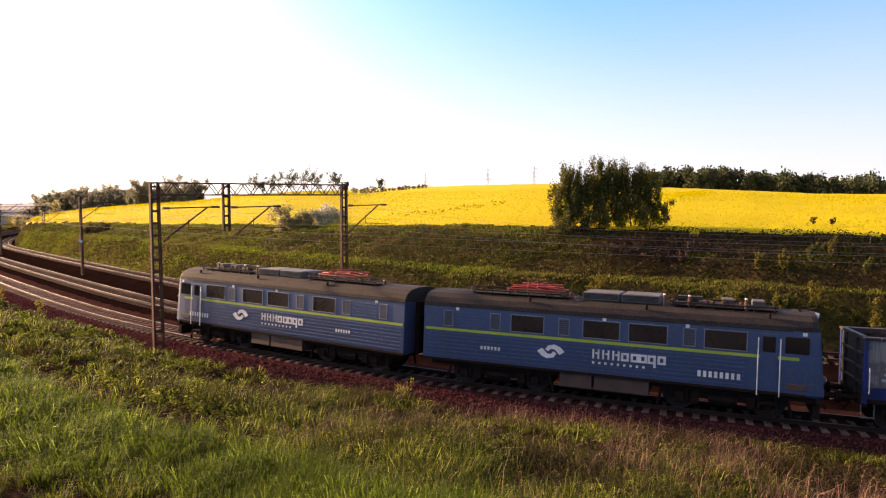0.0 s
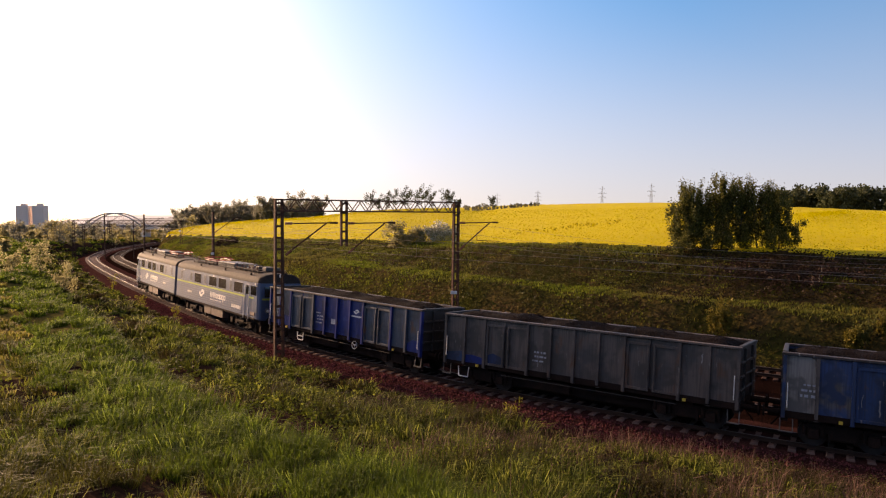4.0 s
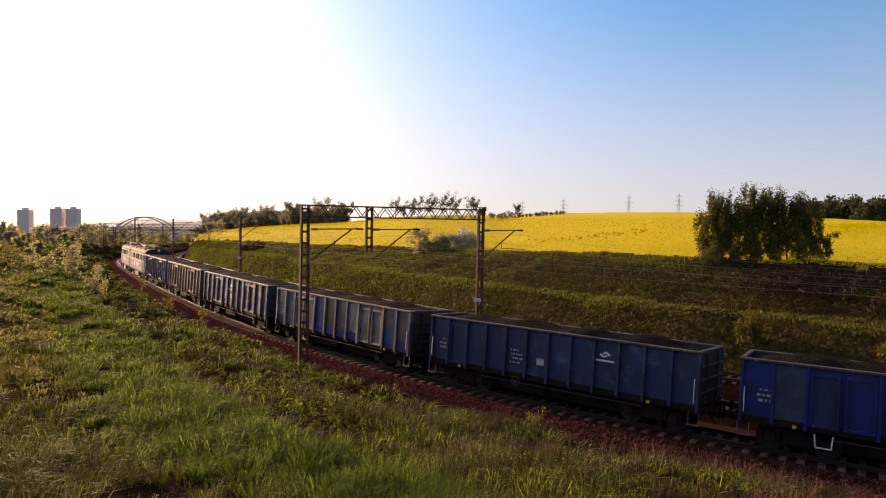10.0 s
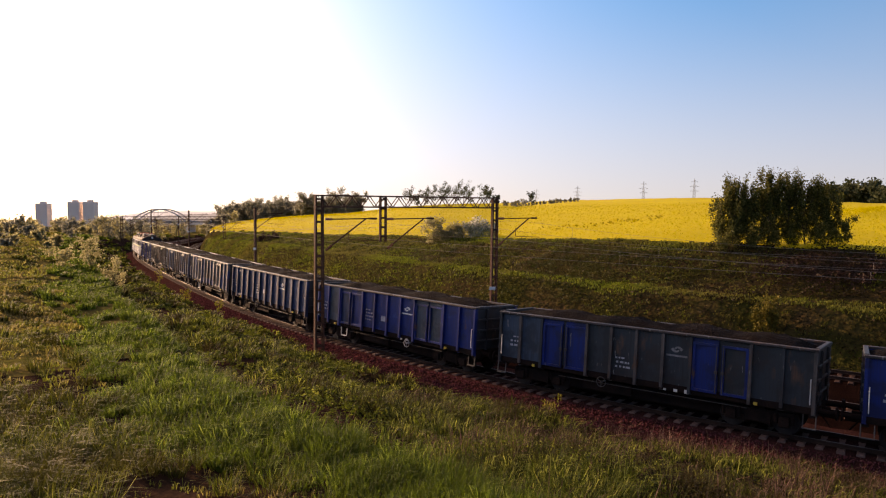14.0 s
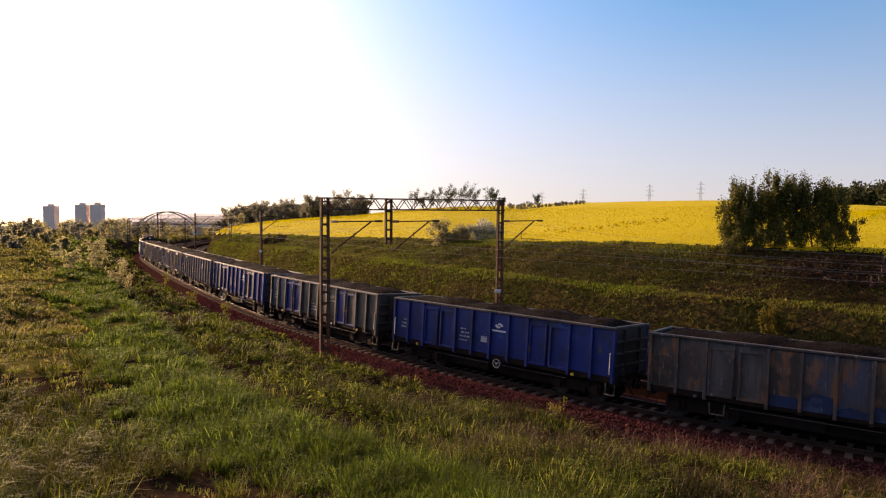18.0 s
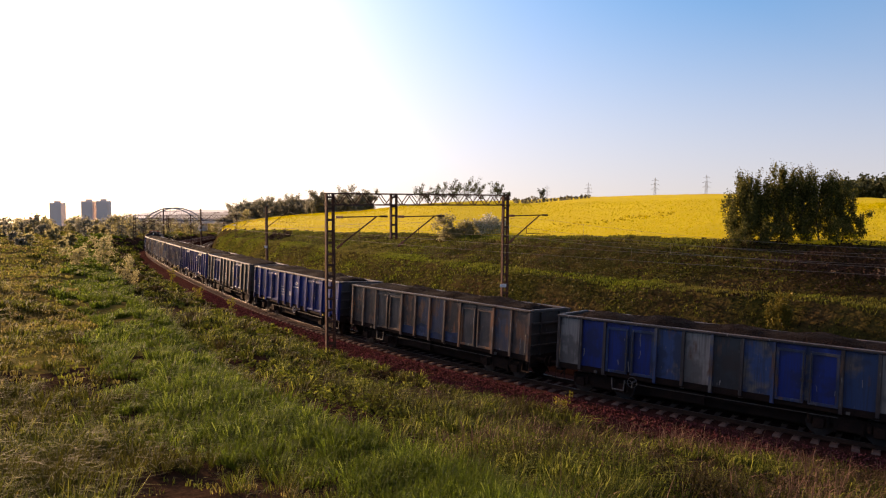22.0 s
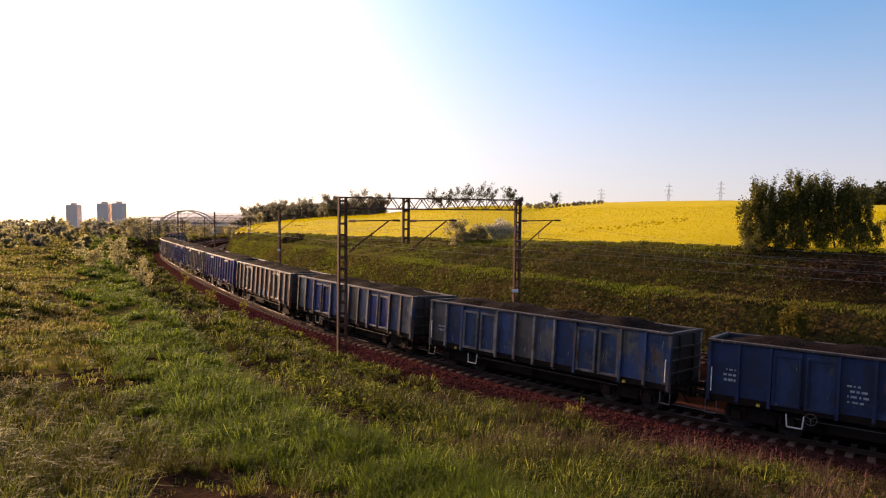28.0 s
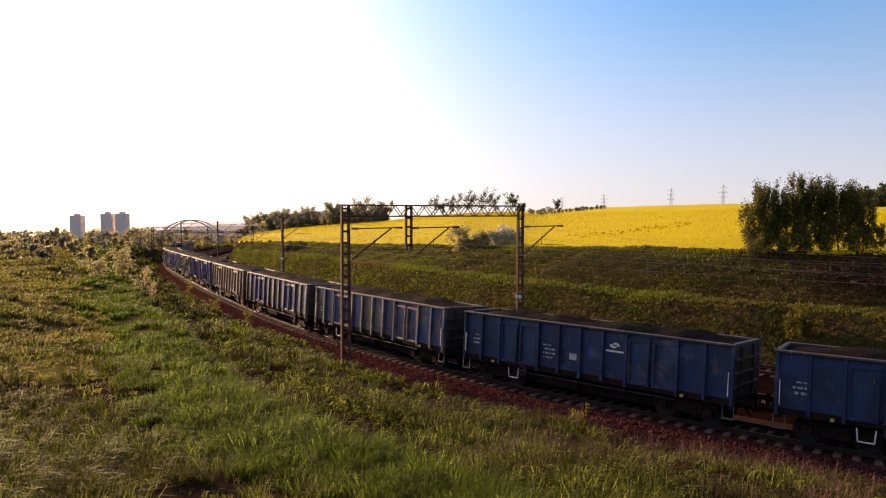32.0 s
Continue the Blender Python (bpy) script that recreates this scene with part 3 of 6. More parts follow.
def buffer_pair(parent, x, sign):
    for y in (-0.875, 0.875):
        g = Geo()
        g.tube((x, y, 1.05), (x + sign * 0.35, y, 1.05), 0.1, n=10)
        g.tube((x + sign * 0.3, y, 1.05), (x + sign * 0.56, y, 1.05), 0.075, n=10)
        g.tube((x + sign * 0.56, y, 1.05), (x + sign * 0.62, y, 1.05), 0.22, 0.235, n=16)
        part("buffer", g, M_FRAME, parent)
    g = Geo()
    g.tube((x, 0, 1.03), (x + sign * 0.3, 0, 1.03), 0.05, n=6)
    g.box(x + min(0, sign * 0.5), x + max(0, sign * 0.5), -0.05, 0.05, 0.7, 1.0)
    g.tube((x, 0.3, 0.9), (x + sign * 0.35, 0.35, 0.45), 0.03, n=6)
    part("coupling", g, M_FRAME, parent)


def gondola(look_of):
    """An open bogie wagon; +x runs ahead, +y is the lit side."""
    p = look_of
    root = tagged(new("gondola_wagon"), p["label"], "wagon", "coal wagons of the train")
    main, worn, doorp, rimp = p["main"], p["worn"], p["door"], p["rim"]
    n, half, top, bot = 12, 6.4, 3.28, 0.98
    wid = 2 * half / n
    g = Geo()
    g.box(-half, half, -0.25, 0.25, 0.85, 1.15)
    for y in (-1.44, 1.34):
        g.box(-half, half, y, y + 0.1, 0.98, 1.22)
    g.box(-half, half, -1.4, 1.4, 1.16, 1.24)
    for x in np.linspace(-5.6, 5.6, 8):
        g.box(x - 0.06, x + 0.06, -1.36, 1.36, 0.95, 1.16)
    g.box(-half - 0.02, -half + 0.2, -1.4, 1.4, 0.85, 1.24)
    g.box(half - 0.2, half + 0.02, -1.4, 1.4, 0.85, 1.24)
    for y in (-0.9, 0.9):
        g.beam((-4.2, y, 0.98), (-2.2, y, 0.62), 0.08, 0.1).beam((-2.2, y, 0.62), (2.2, y, 0.62), 0.08, 0.1).beam((2.2, y, 0.62), (4.2, y, 0.98), 0.08, 0.1)
    part("underframe", g, M_FRAME, root)
    rng = random.Random(p["seed"])
    for side in (1, -1):
        wall = part("side_wall", Geo().box(-half, half, side * 1.38 - 0.02, side * 1.38 + 0.02, 1.2, top - 0.1), main, root)
        for k in range(n):
            x1 = half - k * wid
            x0 = x1 - wid
            door = k in p["doors"]
            mat = p["panels"].get(k, doorp if door else main) if side > 0 else main
            pg = Geo()
            bulge = rng.uniform(0.0, 0.02)
            y0, y1 = sorted((side * 1.385, side * (1.42 + bulge)))
            pg.box(x0 + 0.06, x1 - 0.06, y0, y1, 1.0, top - 0.14, 0, 0.012)
            if door:
                y2, y3 = sorted((side * 1.43, side * 1.5))
                fg = Geo()
                for a0, a1, c0, c1 in ((x0 + 0.07, x0 + 0.17, 1.14, 2.98), (x1 - 0.17, x1 - 0.07, 1.14, 2.98), (x0 + 0.17, x1 - 0.17, 2.88, 2.98), (x0 + 0.17, x1 - 0.17, 1.14, 1.24)):
                    fg.box(a0, a1, y2, y3, c0, c1, 0, 0.01)
            ob = part("door_leaf" if door else "panel", pg, mat, wall)
            if door:
                part("door_frame", fg, p["trim"], ob)
                hb = Geo()
                xe = x0 + 0.12 if k % 2 == 0 else x1 - 0.12
                hb.tube((xe, side * 1.5, 1.2), (xe, side * 1.5, 2.92), 0.022, n=6)
                hb.box(xe - 0.06, xe + 0.06, *sorted((side * 1.47, side * 1.53)), 1.9, 2.0)
                part("door_bar", hb, worn, wall)
        for k in range(n + 1):
            x = half - k * wid
            if k in p["skip"]:
                continue
            x = max(-half + 0.05, min(half - 0.05, x))
            pg = Geo()
            y0, y1 = sorted((side * 1.385, side * 1.55))
            pg.box(x - 0.055, x + 0.055, y0, y1, 1.05 if k % 2 else 0.98, top - 0.12, 0, 0.012)
            pg.box(x - 0.075, x + 0.075, *sorted((side * 1.385, side * 1.43)), 0.95, 1.35, 0)
            part("post", pg, worn if rng.random() < max(0.45, p["rough"]) else main, wall)
        rg = Geo().box(-half - 0.04, half + 0.04, *sorted((side * 1.33, side * 1.565)), top - 0.11, top - 0.02, 0, 0.015)
        part("top_rim", rg, rimp, root)
    for sx in (1, -1):
        eg = Geo()
        x = sx * (half - 0.02)
        eg.box(*sorted((x, x - sx * 0.05)), -1.36, 1.36, 1.2, top - 0.04)
        ribs = [Geo().box(*sorted((x, x + sx * 0.08)), -1.36, 1.36, z, z + 0.1, 0, 0.01) for z in (1.6, 2.1, 2.6)]
        ribs += [Geo().box(*sorted((x, x + sx * 0.09)), y - 0.06, y + 0.06, 1.2, top - 0.13, 0, 0.01) for y in (-0.7, 0.7)]
        ribs.append(Geo().box(*sorted((x - sx * 0.1, x + sx * 0.06)), -1.32, 1.32, top - 0.12, top + 0.005, 0, 0.02))
        part("end_wall", eg, p["end"], root)
        for rib in ribs:
            part("end_rib", rib, p["end"], root)
        buffer_pair(root, sx * half, sx)
        # grab iron and shunter's step
        hg = Geo()
        xb = sx * (half - 0.16)
        hg.tube((xb, 1.56, 1.35), (xb, 1.56, 2.2), 0.018, n=6).tube((xb, 1.5, 2.2), (xb, 1.56, 2.2), 0.018, n=6).tube((xb, 1.5, 1.35), (xb, 1.56, 1.35), 0.018, n=6)
        part("grab_iron", hg, M_WHITE if p["white"] else M_GRILLE, root)
        sg = Geo()
        sg.tube((xb - 0.2, 1.42, 0.95), (xb - 0.2, 1.45, 0.5), 0.018, n=6).tube((xb + 0.2, 1.42, 0.95), (xb + 0.2, 1.45, 0.5), 0.018, n=6).box(xb - 0.22, xb + 0.22, 1.4, 1.52, 0.48, 0.51)
        part("step", sg, M_GRILLE if p["white"] else M_FRAME, root)
        bogie(root, sx * 4.5, 0.46, 1.8)
    # brake gear, dark filler for underfloor shade, step frame and hand wheel
    bg = Geo()
    bg.tube((-1.2, 0.6, 0.75), (0.0, 0.6, 0.75), 0.16, n=10).tube((0.6, -0.5, 0.8), (1.6, -0.5, 0.8), 0.2, n=10)
    # the long dark block is added to fill the shade under the floor
    bg.box(-3.6, 3.6, -0.75, 0.75, 0.28, 0.9).box(-2.2, -0.6, -1.1, -0.5, 0.35, 0.8).box(0.3, 2.4, 0.5, 1.05, 0.38, 0.8)
    part("brake_gear_shade_block", bg, M_FRAME, root)
    part("brake_pipe", Geo().tube((-4.2, 1.4, 0.82), (3.4, 1.4, 0.78), 0.013, n=5), M_VENT, root)
    if p["frame_at"] is not None:
        x = p["frame_at"]
        sg = Geo()
        for a, b in (((x - 0.28, 0.92), (x - 0.24, 0.48)), ((x + 0.28, 0.92), (x + 0.24, 0.48)), ((x - 0.24, 0.48), (x + 0.24, 0.48))):
            sg.tube((a[0], 1.5, a[1]), (b[0], 1.5, b[1]), 0.024, n=6)
        if p["rung"]:
            sg.tube((x - 0.26, 1.5, 0.7), (x + 0.26, 1.5, 0.7), 0.024, n=6)
        part("step_frame", sg, M_WHITE if p["white"] else M_GRILLE, root)
    if p["wheel_at"] is not None:
        x = p["wheel_at"]
        hw = Geo()
        ring = [(x + 0.2 * math.cos(t), 1.52, 0.86 + 0.2 * math.sin(t)) for t in np.linspace(0, 2 * math.pi, 17)]
        for a, b in zip(ring, ring[1:]):
            hw.tube(a, b, 0.014, n=5)
        for t in (0.5, 2.6, 4.7):
            hw.tube((x, 1.52, 0.86), (x + 0.19 * math.cos(t), 1.52, 0.86 + 0.19 * math.sin(t)), 0.011, n=5)
        hw.tube((x, 1.2, 0.86), (x, 1.54, 0.86), 0.04, n=8)
        part("hand_wheel", hw, M_PLATE if p["main"] is P["royal"] else M_GRILLE, root, "spoked brake hand wheel")
    # older paint showing along the foot of some panels, and pale scratches
    for k, mat in p["low"].items():
        x1 = half - k * wid
        h = rng.uniform(0.3, 0.62)
        x0 = x1 - wid
        pts = [(x0 + 0.07, 1.13), (x1 - 0.07, 1.13), (x1 - 0.07, 1.13 + h * rng.uniform(0.6, 1.1)), (x0 + wid * 0.6, 1.13 + h * rng.uniform(0.7, 1.2)), (x0 + 0.07, 1.13 + h * rng.uniform(0.5, 1.1))]
        ys = 1.446
        part("paint_patch", Geo().add([(a, ys, b) for a, b in pts] + [(a, ys - 0.02, b) for a, b in pts], [(4, 3, 2, 1, 0), (5, 6, 7, 8, 9)] + [(i, (i + 1) % 5, (i + 1) % 5 + 5, i + 5) for i in range(5)]), mat, root)
    for _ in range(p["scars"]):
        x, z, ys = rng.uniform(-half + 0.3, half - 0.3), rng.uniform(1.4, 2.9), 1.45
        n_seg, wd = rng.randint(2, 4), rng.uniform(0.008, 0.028)
        pts = [(x, z)]
        for _ in range(n_seg):
            pts.append((pts[-1][0] + rng.uniform(-0.035, 0.035), pts[-1][1] - rng.uniform(0.05, 0.2)))
        sg = Geo()
        for (a0, b0), (a1, b1) in zip(pts, pts[1:]):
            if b1 < 1.2:
                break
            sg.add([(a0 - wd, ys, b0), (a0 + wd, ys, b0), (a1 + wd * 0.7, ys, b1), (a1 - wd * 0.7, ys, b1)], [(0, 1, 2, 3)])
        if sg.v:
            part("paint_scratch", sg, M_SCAR, root)
    # illegible inscriptions as bars, emblem as plain shapes
    y = 1.452
    for (x, z, w, h) in p["bars"]:
        g = Geo()
        if h > 0.2:
            g.box(x - w / 2, x + w / 2, y, y + 0.004, z, z + h)
        a = x - w / 2
        while h <= 0.2 and a < x + w / 2 - 0.03:
            b = min(a + rng.uniform(0.06, 0.19), x + w / 2)
            g.box(a, b, y, y + 0.004, z + 0.01, z + h - 0.015)
            a = b + rng.uniform(0.035, 0.08)
        part("inscription", g, M_PLATE, root)
    if p["emblem"] is not None:
        x = p["emblem"]
        eg = Geo()
        emblem(eg, x, y, 2.6, 0.16)
        eg.box(x - 0.4, x + 0.4, y, y + 0.004, 2.32, 2.39)
        part("emblem", eg, M_SCAR if p["faded"] else M_WHITE, root)
    # small white destination plates on the sole bar
    for k in range(p["plates"]):
        x = -1.2 - 0.42 * k
        part("label_plate", Geo().box(x - 0.055 - 0.015 * k, x + 0.055 + 0.015 * k, 1.445, 1.46, 0.96, 1.04 + 0.03 * k), M_WHITE, root)
    for x in (-4.5, 4.6):
        part("lashing_hook", Geo().box(x - 0.06, x + 0.06, 1.46, 1.53, 1.0, 1.1), M_YELLOWP if p["white"] else M_GRILLE, root)
    return root


def emblem(g, x, y, z, r):
    """Two hooked strokes turned about each other, as a plain mark."""
    out = [(-1.5, 0.05), (-1.05, 0.5), (-0.4, 0.78), (0.3, 0.62), (0.62, 0.2), (0.3, -0.02)]
    inn = [(-0.95, -0.3), (-0.72, -0.05), (-0.42, 0.24), (-0.12, 0.3), (0.1, 0.2), (0.16, 0.06)]
    for k in (1, -1):
        pts = [(x + k * u * r, z + k * v * r) for u, v in out + inn]
        for yy, order in ((y, 1), (y + 0.004, -1)):
            g.add([(u, yy, v) for u, v in pts], [(i, i + 1, i + 7, i + 6)[::order] for i in range(4)] + [(4, 5, 10)[::order]])


def coal_load(seed, fill):
    n, k = 48, 14
    rng = np.random.default_rng(seed)
    xs, ys = np.linspace(-6.3, 6.3, n), np.linspace(-1.34, 1.34, k)
    X, Y = np.meshgrid(xs, ys)
    prof = np.interp(np.abs(X), (0, 2.5, 4.2, 5.6, 6.3), (0.40, 0.46, 0.44, 0.32, 0.05)) * fill
    Z = 3.06 + prof * (1 - (np.abs(Y) / 1.36) ** 3.4) + rng.normal(0, 0.025, X.shape) + 0.06 * np.sin(2.2 * X + seed)
    v = np.stack([X, Y, Z], -1).reshape(-1, 3)
    i, j = np.meshgrid(np.arange(n - 1), np.arange(k - 1))
    q = np.stack([j * n + i, j * n + i + 1, (j + 1) * n + i + 1, (j + 1) * n + i], -1).reshape(-1, 4)
    low = v.copy()
    low[:, 2] = 1.25
    me = cloud_mesh("coal_load", np.concatenate([v, low]), np.concatenate([q, q[:, ::-1] + n * k]), M_COAL)
    return tagged(new("coal_load", me), "heaped black coal filling the open wagon", "coal", "loads of coal")


def ring_at(x, prof, lean=0.0, narrow=1.0):
    return [(x - lean * max(0.0, z - 2.2), y * narrow, z) for y, z in prof]


def loco_section(cab, words_at, mark_at, number_at, small_at):
    """One half of the double locomotive; the cab is at x = cab * 7.5."""
    root = tagged(new("locomotive_section"), "blue electric locomotive section with a lime green stripe", "locomotive", "halves of the double locomotive")
    c = cab
    body = [(1.44, 1.0), (1.5, 1.08), (1.5, 3.3), (-1.5, 3.3), (-1.5, 1.08), (-1.44, 1.0)]
    roof = [(1.5, 3.303), (1.47, 3.45), (1.33, 3.66), (1.0, 3.82), (0.5, 3.9), (0, 3.92), (-0.5, 3.9), (-1.0, 3.82), (-1.33, 3.66), (-1.47, 3.45), (-1.5, 3.303)]
    xs = ((-7.6, 0, 1), (6.7, 0, 1), (7.2, 0.06, 0.985), (7.45, 0.14, 0.94), (7.56, 0.17, 0.88))
    part("body", Geo().sweep([ring_at(c * x, body, c * l, w) for x, l, w in xs]), M_LOCO, root)
    part("roof", Geo().sweep([ring_at(c * x, roof, c * l, w) for x, l, w in xs]), M_ROOF, root, "sooty dark grey roof", smooth=False)
    part("end_wall", Geo().box(*sorted((-c * 7.6, -c * 7.85)), -0.62, 0.62, 1.0, 3.3), M_FRAME, root, "dark corridor bellows")

    def fx(f):
        return c * (-7.6 + 15.16 * f)
    for side in (1, -1):
        y0, y1 = sorted((side * 1.497, side * 1.507))
        g = Geo()
        g.box(*sorted((fx(0.005), fx(0.945))), y0, y1, 2.27, 2.38)
        part("stripe", g, M_LIME, root, "lime green waist stripe")
        rg = Geo()
        for z in (1.2, 1.36, 1.52, 1.68, 1.84, 2.0, 2.14):
            rg.box(*sorted((fx(0.01), fx(0.83))), *sorted((side * 1.495, side * 1.524)), z, z + 0.045)
        part("body_rib", rg, M_RIB, root)
        rg = Geo()
        for z in (2.5, 2.64, 2.78, 2.92, 3.06):
            rg.box(*sorted((fx(0.1), fx(0.188))), *sorted((side * 1.495, side * 1.518)), z, z + 0.035)
        part("body_rib", rg, M_RIB, root)
        part("builder_plate", Geo().box(fx(0.94) - 0.32, fx(0.94) + 0.32, *sorted((side * 1.49, side * 1.52)), 1.22, 1.44, 0, 0.01), M_BOX, root, "rusty orange builder's plate")
        part("sill_band", Geo().box(*sorted((fx(0.0), fx(0.96))), *sorted((side * 1.47, side * 1.512)), 1.0, 1.1), M_FRAME, root, "dirt-covered lower sill")
        for f0, f1, z0, z1, kind in ((0.06, 0.088, 2.46, 3.14, 0), (0.195, 0.225, 2.46, 3.14, 1), (0.253, 0.345, 2.44, 3.16, 2), (0.382, 0.412, 2.46, 3.14, 0), (0.445, 0.54, 2.44, 3.16, 2), (0.56, 0.655, 2.44, 3.16, 2), (0.69, 0.72, 2.46, 3.14, 0), (0.738, 0.835, 2.44, 3.16, 2)):
            wx0, wx1 = sorted((fx(f0), fx(f1)))
            fr = Geo()
            for a0, a1, b0, b1 in ((wx0, wx1, z0, z0 + 0.035), (wx0, wx1, z1 - 0.035, z1), (wx0, wx0 + 0.035, z0 + 0.035, z1 - 0.035), (wx1 - 0.035, wx1, z0 + 0.035, z1 - 0.035)):
                fr.box(a0, a1, *sorted((side * 1.49, side * 1.522)), b0, b1, 0, 0.008)
            win = part("window" if kind == 2 else "vent", fr, M_TRIM, root)
            if kind == 2:
                part("louvre_pane", Geo().box(wx0 + 0.035, wx1 - 0.035, *sorted((side * 1.49, side * 1.508)), z0 + 0.035, z1 - 0.035), M_PANE, win)
            else:
                for z in np.linspace(z0 + 0.08, z1 - 0.1, 7):
                    part("slat", Geo().beam((wx0 + 0.05, side * 1.512, z), (wx1 - 0.05, side * 1.512, z), 0.012, 0.05), M_VENT, win)
        # cab door, handrails, side window
        d0, d1 = sorted((fx(0.862), fx(0.9)))
        door = part("cab_door", Geo().box(d0, d1, *sorted((side * 1.492, side * 1.512)), 1.1, 3.15, 0, 0.01), M_LOCO, root)
        part("door_window", Geo().box(d0 + 0.08, d1 - 0.08, *sorted((side * 1.5, side * 1.517)), 2.5, 3.05), M_GLASS, door)
        for f in (0.858, 0.905):
            part("handrail", Geo().tube((fx(f), side * 1.56, 0.95), (fx(f), side * 1.56, 3.0), 0.022, n=6), M_WHITE, root)
        w0, w1 = sorted((fx(0.915), fx(0.965)))
        part("cab_window", Geo().box(w0, w1, *sorted((side * 1.48, side * 1.512)), 2.5, 3.1, 0, 0.02), M_GLASS, root)
        for z in (0.62, 0.32):
            st = Geo()
            st.box(d0, d1, *sorted((side * 1.25, side * 1.52)), z, z + 0.03).tube((d0, side * 1.5, z), (d0, side * 1.5, 1.0), 0.02, n=5).tube((d1, side * 1.5, z), (d1, side * 1.5, 1.0), 0.02, n=5)
            part("step", st, M_FRAME, root)
        for f in (0.1, 0.5, 0.7, 0.955):
            lg = Geo().box(fx(f) - 0.07, fx(f) + 0.07, *sorted((side * 1.5, side * 1.51)), 3.15, 3.27)
            part("small_plate", lg, M_WHITE, root)
        gg = Geo().box(*sorted((fx(0.0), fx(0.93))), *sorted((side * 1.48, side * 1.53)), 3.285, 3.325)
        part("gutter", gg, M_ROOF, root)
    # marks on the lit side: emblem and lettering as plain white shapes
    y = 1.528
    g = Geo()
    emblem(g, fx(mark_at), y, 1.8, 0.37)
    part("emblem", g, M_WHITE, root, "plain white emblem")
    g = Geo()
    xw = fx(words_at)
    # bar strokes stand for the letters: slim uprights first, then bold rings
    for q in (1.36, 1.16, 0.98, 0.78, 0.6, 0.4):
        part("lettering", Geo().box(xw + q - 0.035, xw + q + 0.035, y, y + 0.004, 1.68, 2.04), M_WHITE, root)
    for q in (1.22, 0.84, 0.46):
        part("lettering", Geo().box(xw + q - 0.06, xw + q + 0.06, y, y + 0.004, 1.86, 1.93), M_WHITE, root)
    for q, drop in ((0.16, 0), (-0.2, 0), (-0.5, 0), (-0.82, 0.14), (-1.18, 0)):
        g = Geo()
        for x0, x1, z0, z1 in ((-0.15, -0.06, 1.68 - drop, 2.0), (0.06, 0.15, 1.68, 2.0), (-0.06, 0.06, 1.68, 1.76), (-0.06, 0.06, 1.92, 2.0)):
            g.box(xw + q + x0, xw + q + x1, y, y + 0.004, z0, z1)
        part("lettering", g, M_WHITE, root)
    for k in range(9):
        q = 1.35 - k * 0.235
        part("small_lettering", Geo().box(xw + q - 0.045, xw + q + 0.045, y, y + 0.004, 1.48, 1.57), M_WHITE, root)
    for k in range(8):
        q = fx(number_at) + 0.68 - k * 0.19
        part("marking_bar", Geo().box(q - 0.055, q + 0.055, y, y + 0.004, 1.4, 1.62), M_WHITE, root)
    for k in range(6):
        q = fx(small_at) + 0.4 - k * 0.15
        part("marking_bar", Geo().box(q - 0.045, q + 0.045, y, y + 0.004, 1.62, 1.76), M_WHITE, root)

    # cab front
    for yq in (-0.62, 0.62):
        fg = Geo()
        fg.add([(c * 7.53 - c * 0.17 * (z - 2.2), yq + a, z) for z, a in ((2.45, -0.5), (2.45, 0.5), (3.1, 0.48), (3.1, -0.48))], [(0, 1, 2, 3)])
        fg.add([(c * 7.58 - c * 0.17 * (z - 2.2), yq + a, z) for z, a in ((2.45, -0.5), (2.45, 0.5), (3.1, 0.48), (3.1, -0.48))], [(0, 1, 2, 3)])
        part("windscreen", fg, M_GLASS, root)
        part("headlight", Geo().tube((c * 7.5, yq * 1.5, 1.6), (c * 7.63, yq * 1.5, 1.6), 0.16, 0.14, n=12), M_GRILLE, root)
    part("top_light", Geo().tube((c * 7.2, 0.0, 3.78), (c * 7.45, 0.0, 3.74), 0.13, 0.12, n=12), M_WHITE, root, "white top headlamp")
    for yq in (-1.02, 1.02):
        part("lamp_glass", Geo().tube((c * 7.62, yq * 0.91, 1.6), (c * 7.65, yq * 0.91, 1.6), 0.1, 0.09, n=10), M_WHITE, root, "white lamp glass")
    part("end_stripe", Geo().box(*sorted((c * 7.55, c * 7.575)), -1.3, 1.3, 2.27, 2.38), M_LIME, root)
    part("buffer_beam", Geo().box(*sorted((c * 7.3, c * 7.5)), -1.35, 1.35, 0.75, 1.2, 0, 0.02), M_FRAME, root)
    part("end_skirt", Geo().box(*sorted((c * 7.25, c * 7.45)), -1.25, 1.25, 0.25, 0.72, 0, 0.03), M_FRAME, root)
    buffer_pair(root, c * 7.4, c)
    # underframe boxes
    g = Geo()
    g.box(-7.3, 7.3, -1.25, 1.25, 0.8, 1.02)
    part("underframe", g, M_FRAME, root)
    for x0, x1 in ((-1.7, 0.35), (0.45, 1.7)):
        part("equipment_box", Geo().box(x0, x1, -1.42, 1.42, 0.42, 1.0, 0, 0.03), M_BOX, root, "rusty brown equipment box")
    for x in (-4.3, 4.3):
        bogie(root, x, 0.6, 3.05)
        for side in (1, -1):
            part("brake_cylinder", Geo().tube((x - 0.5, side * 1.15, 0.55), (x + 0.5, side * 1.15, 0.55), 0.13, n=8), M_FRAME, root)
            for e in (-1, 1):
                part("spring_box", Geo().box(x + e * 0.95 - 0.15, x + e * 0.95 + 0.15, side * 1.05 - 0.1, side * 1.05 + 0.1, 0.3, 0.9, 0, 0.02), M_FRAME, root)
                part("sand_pipe", Geo().tube((x + e * 2.1, side * 1.1, 0.95), (x + e * 2.3, side * 1.1, 0.12), 0.06, n=6), M_FRAME, root)
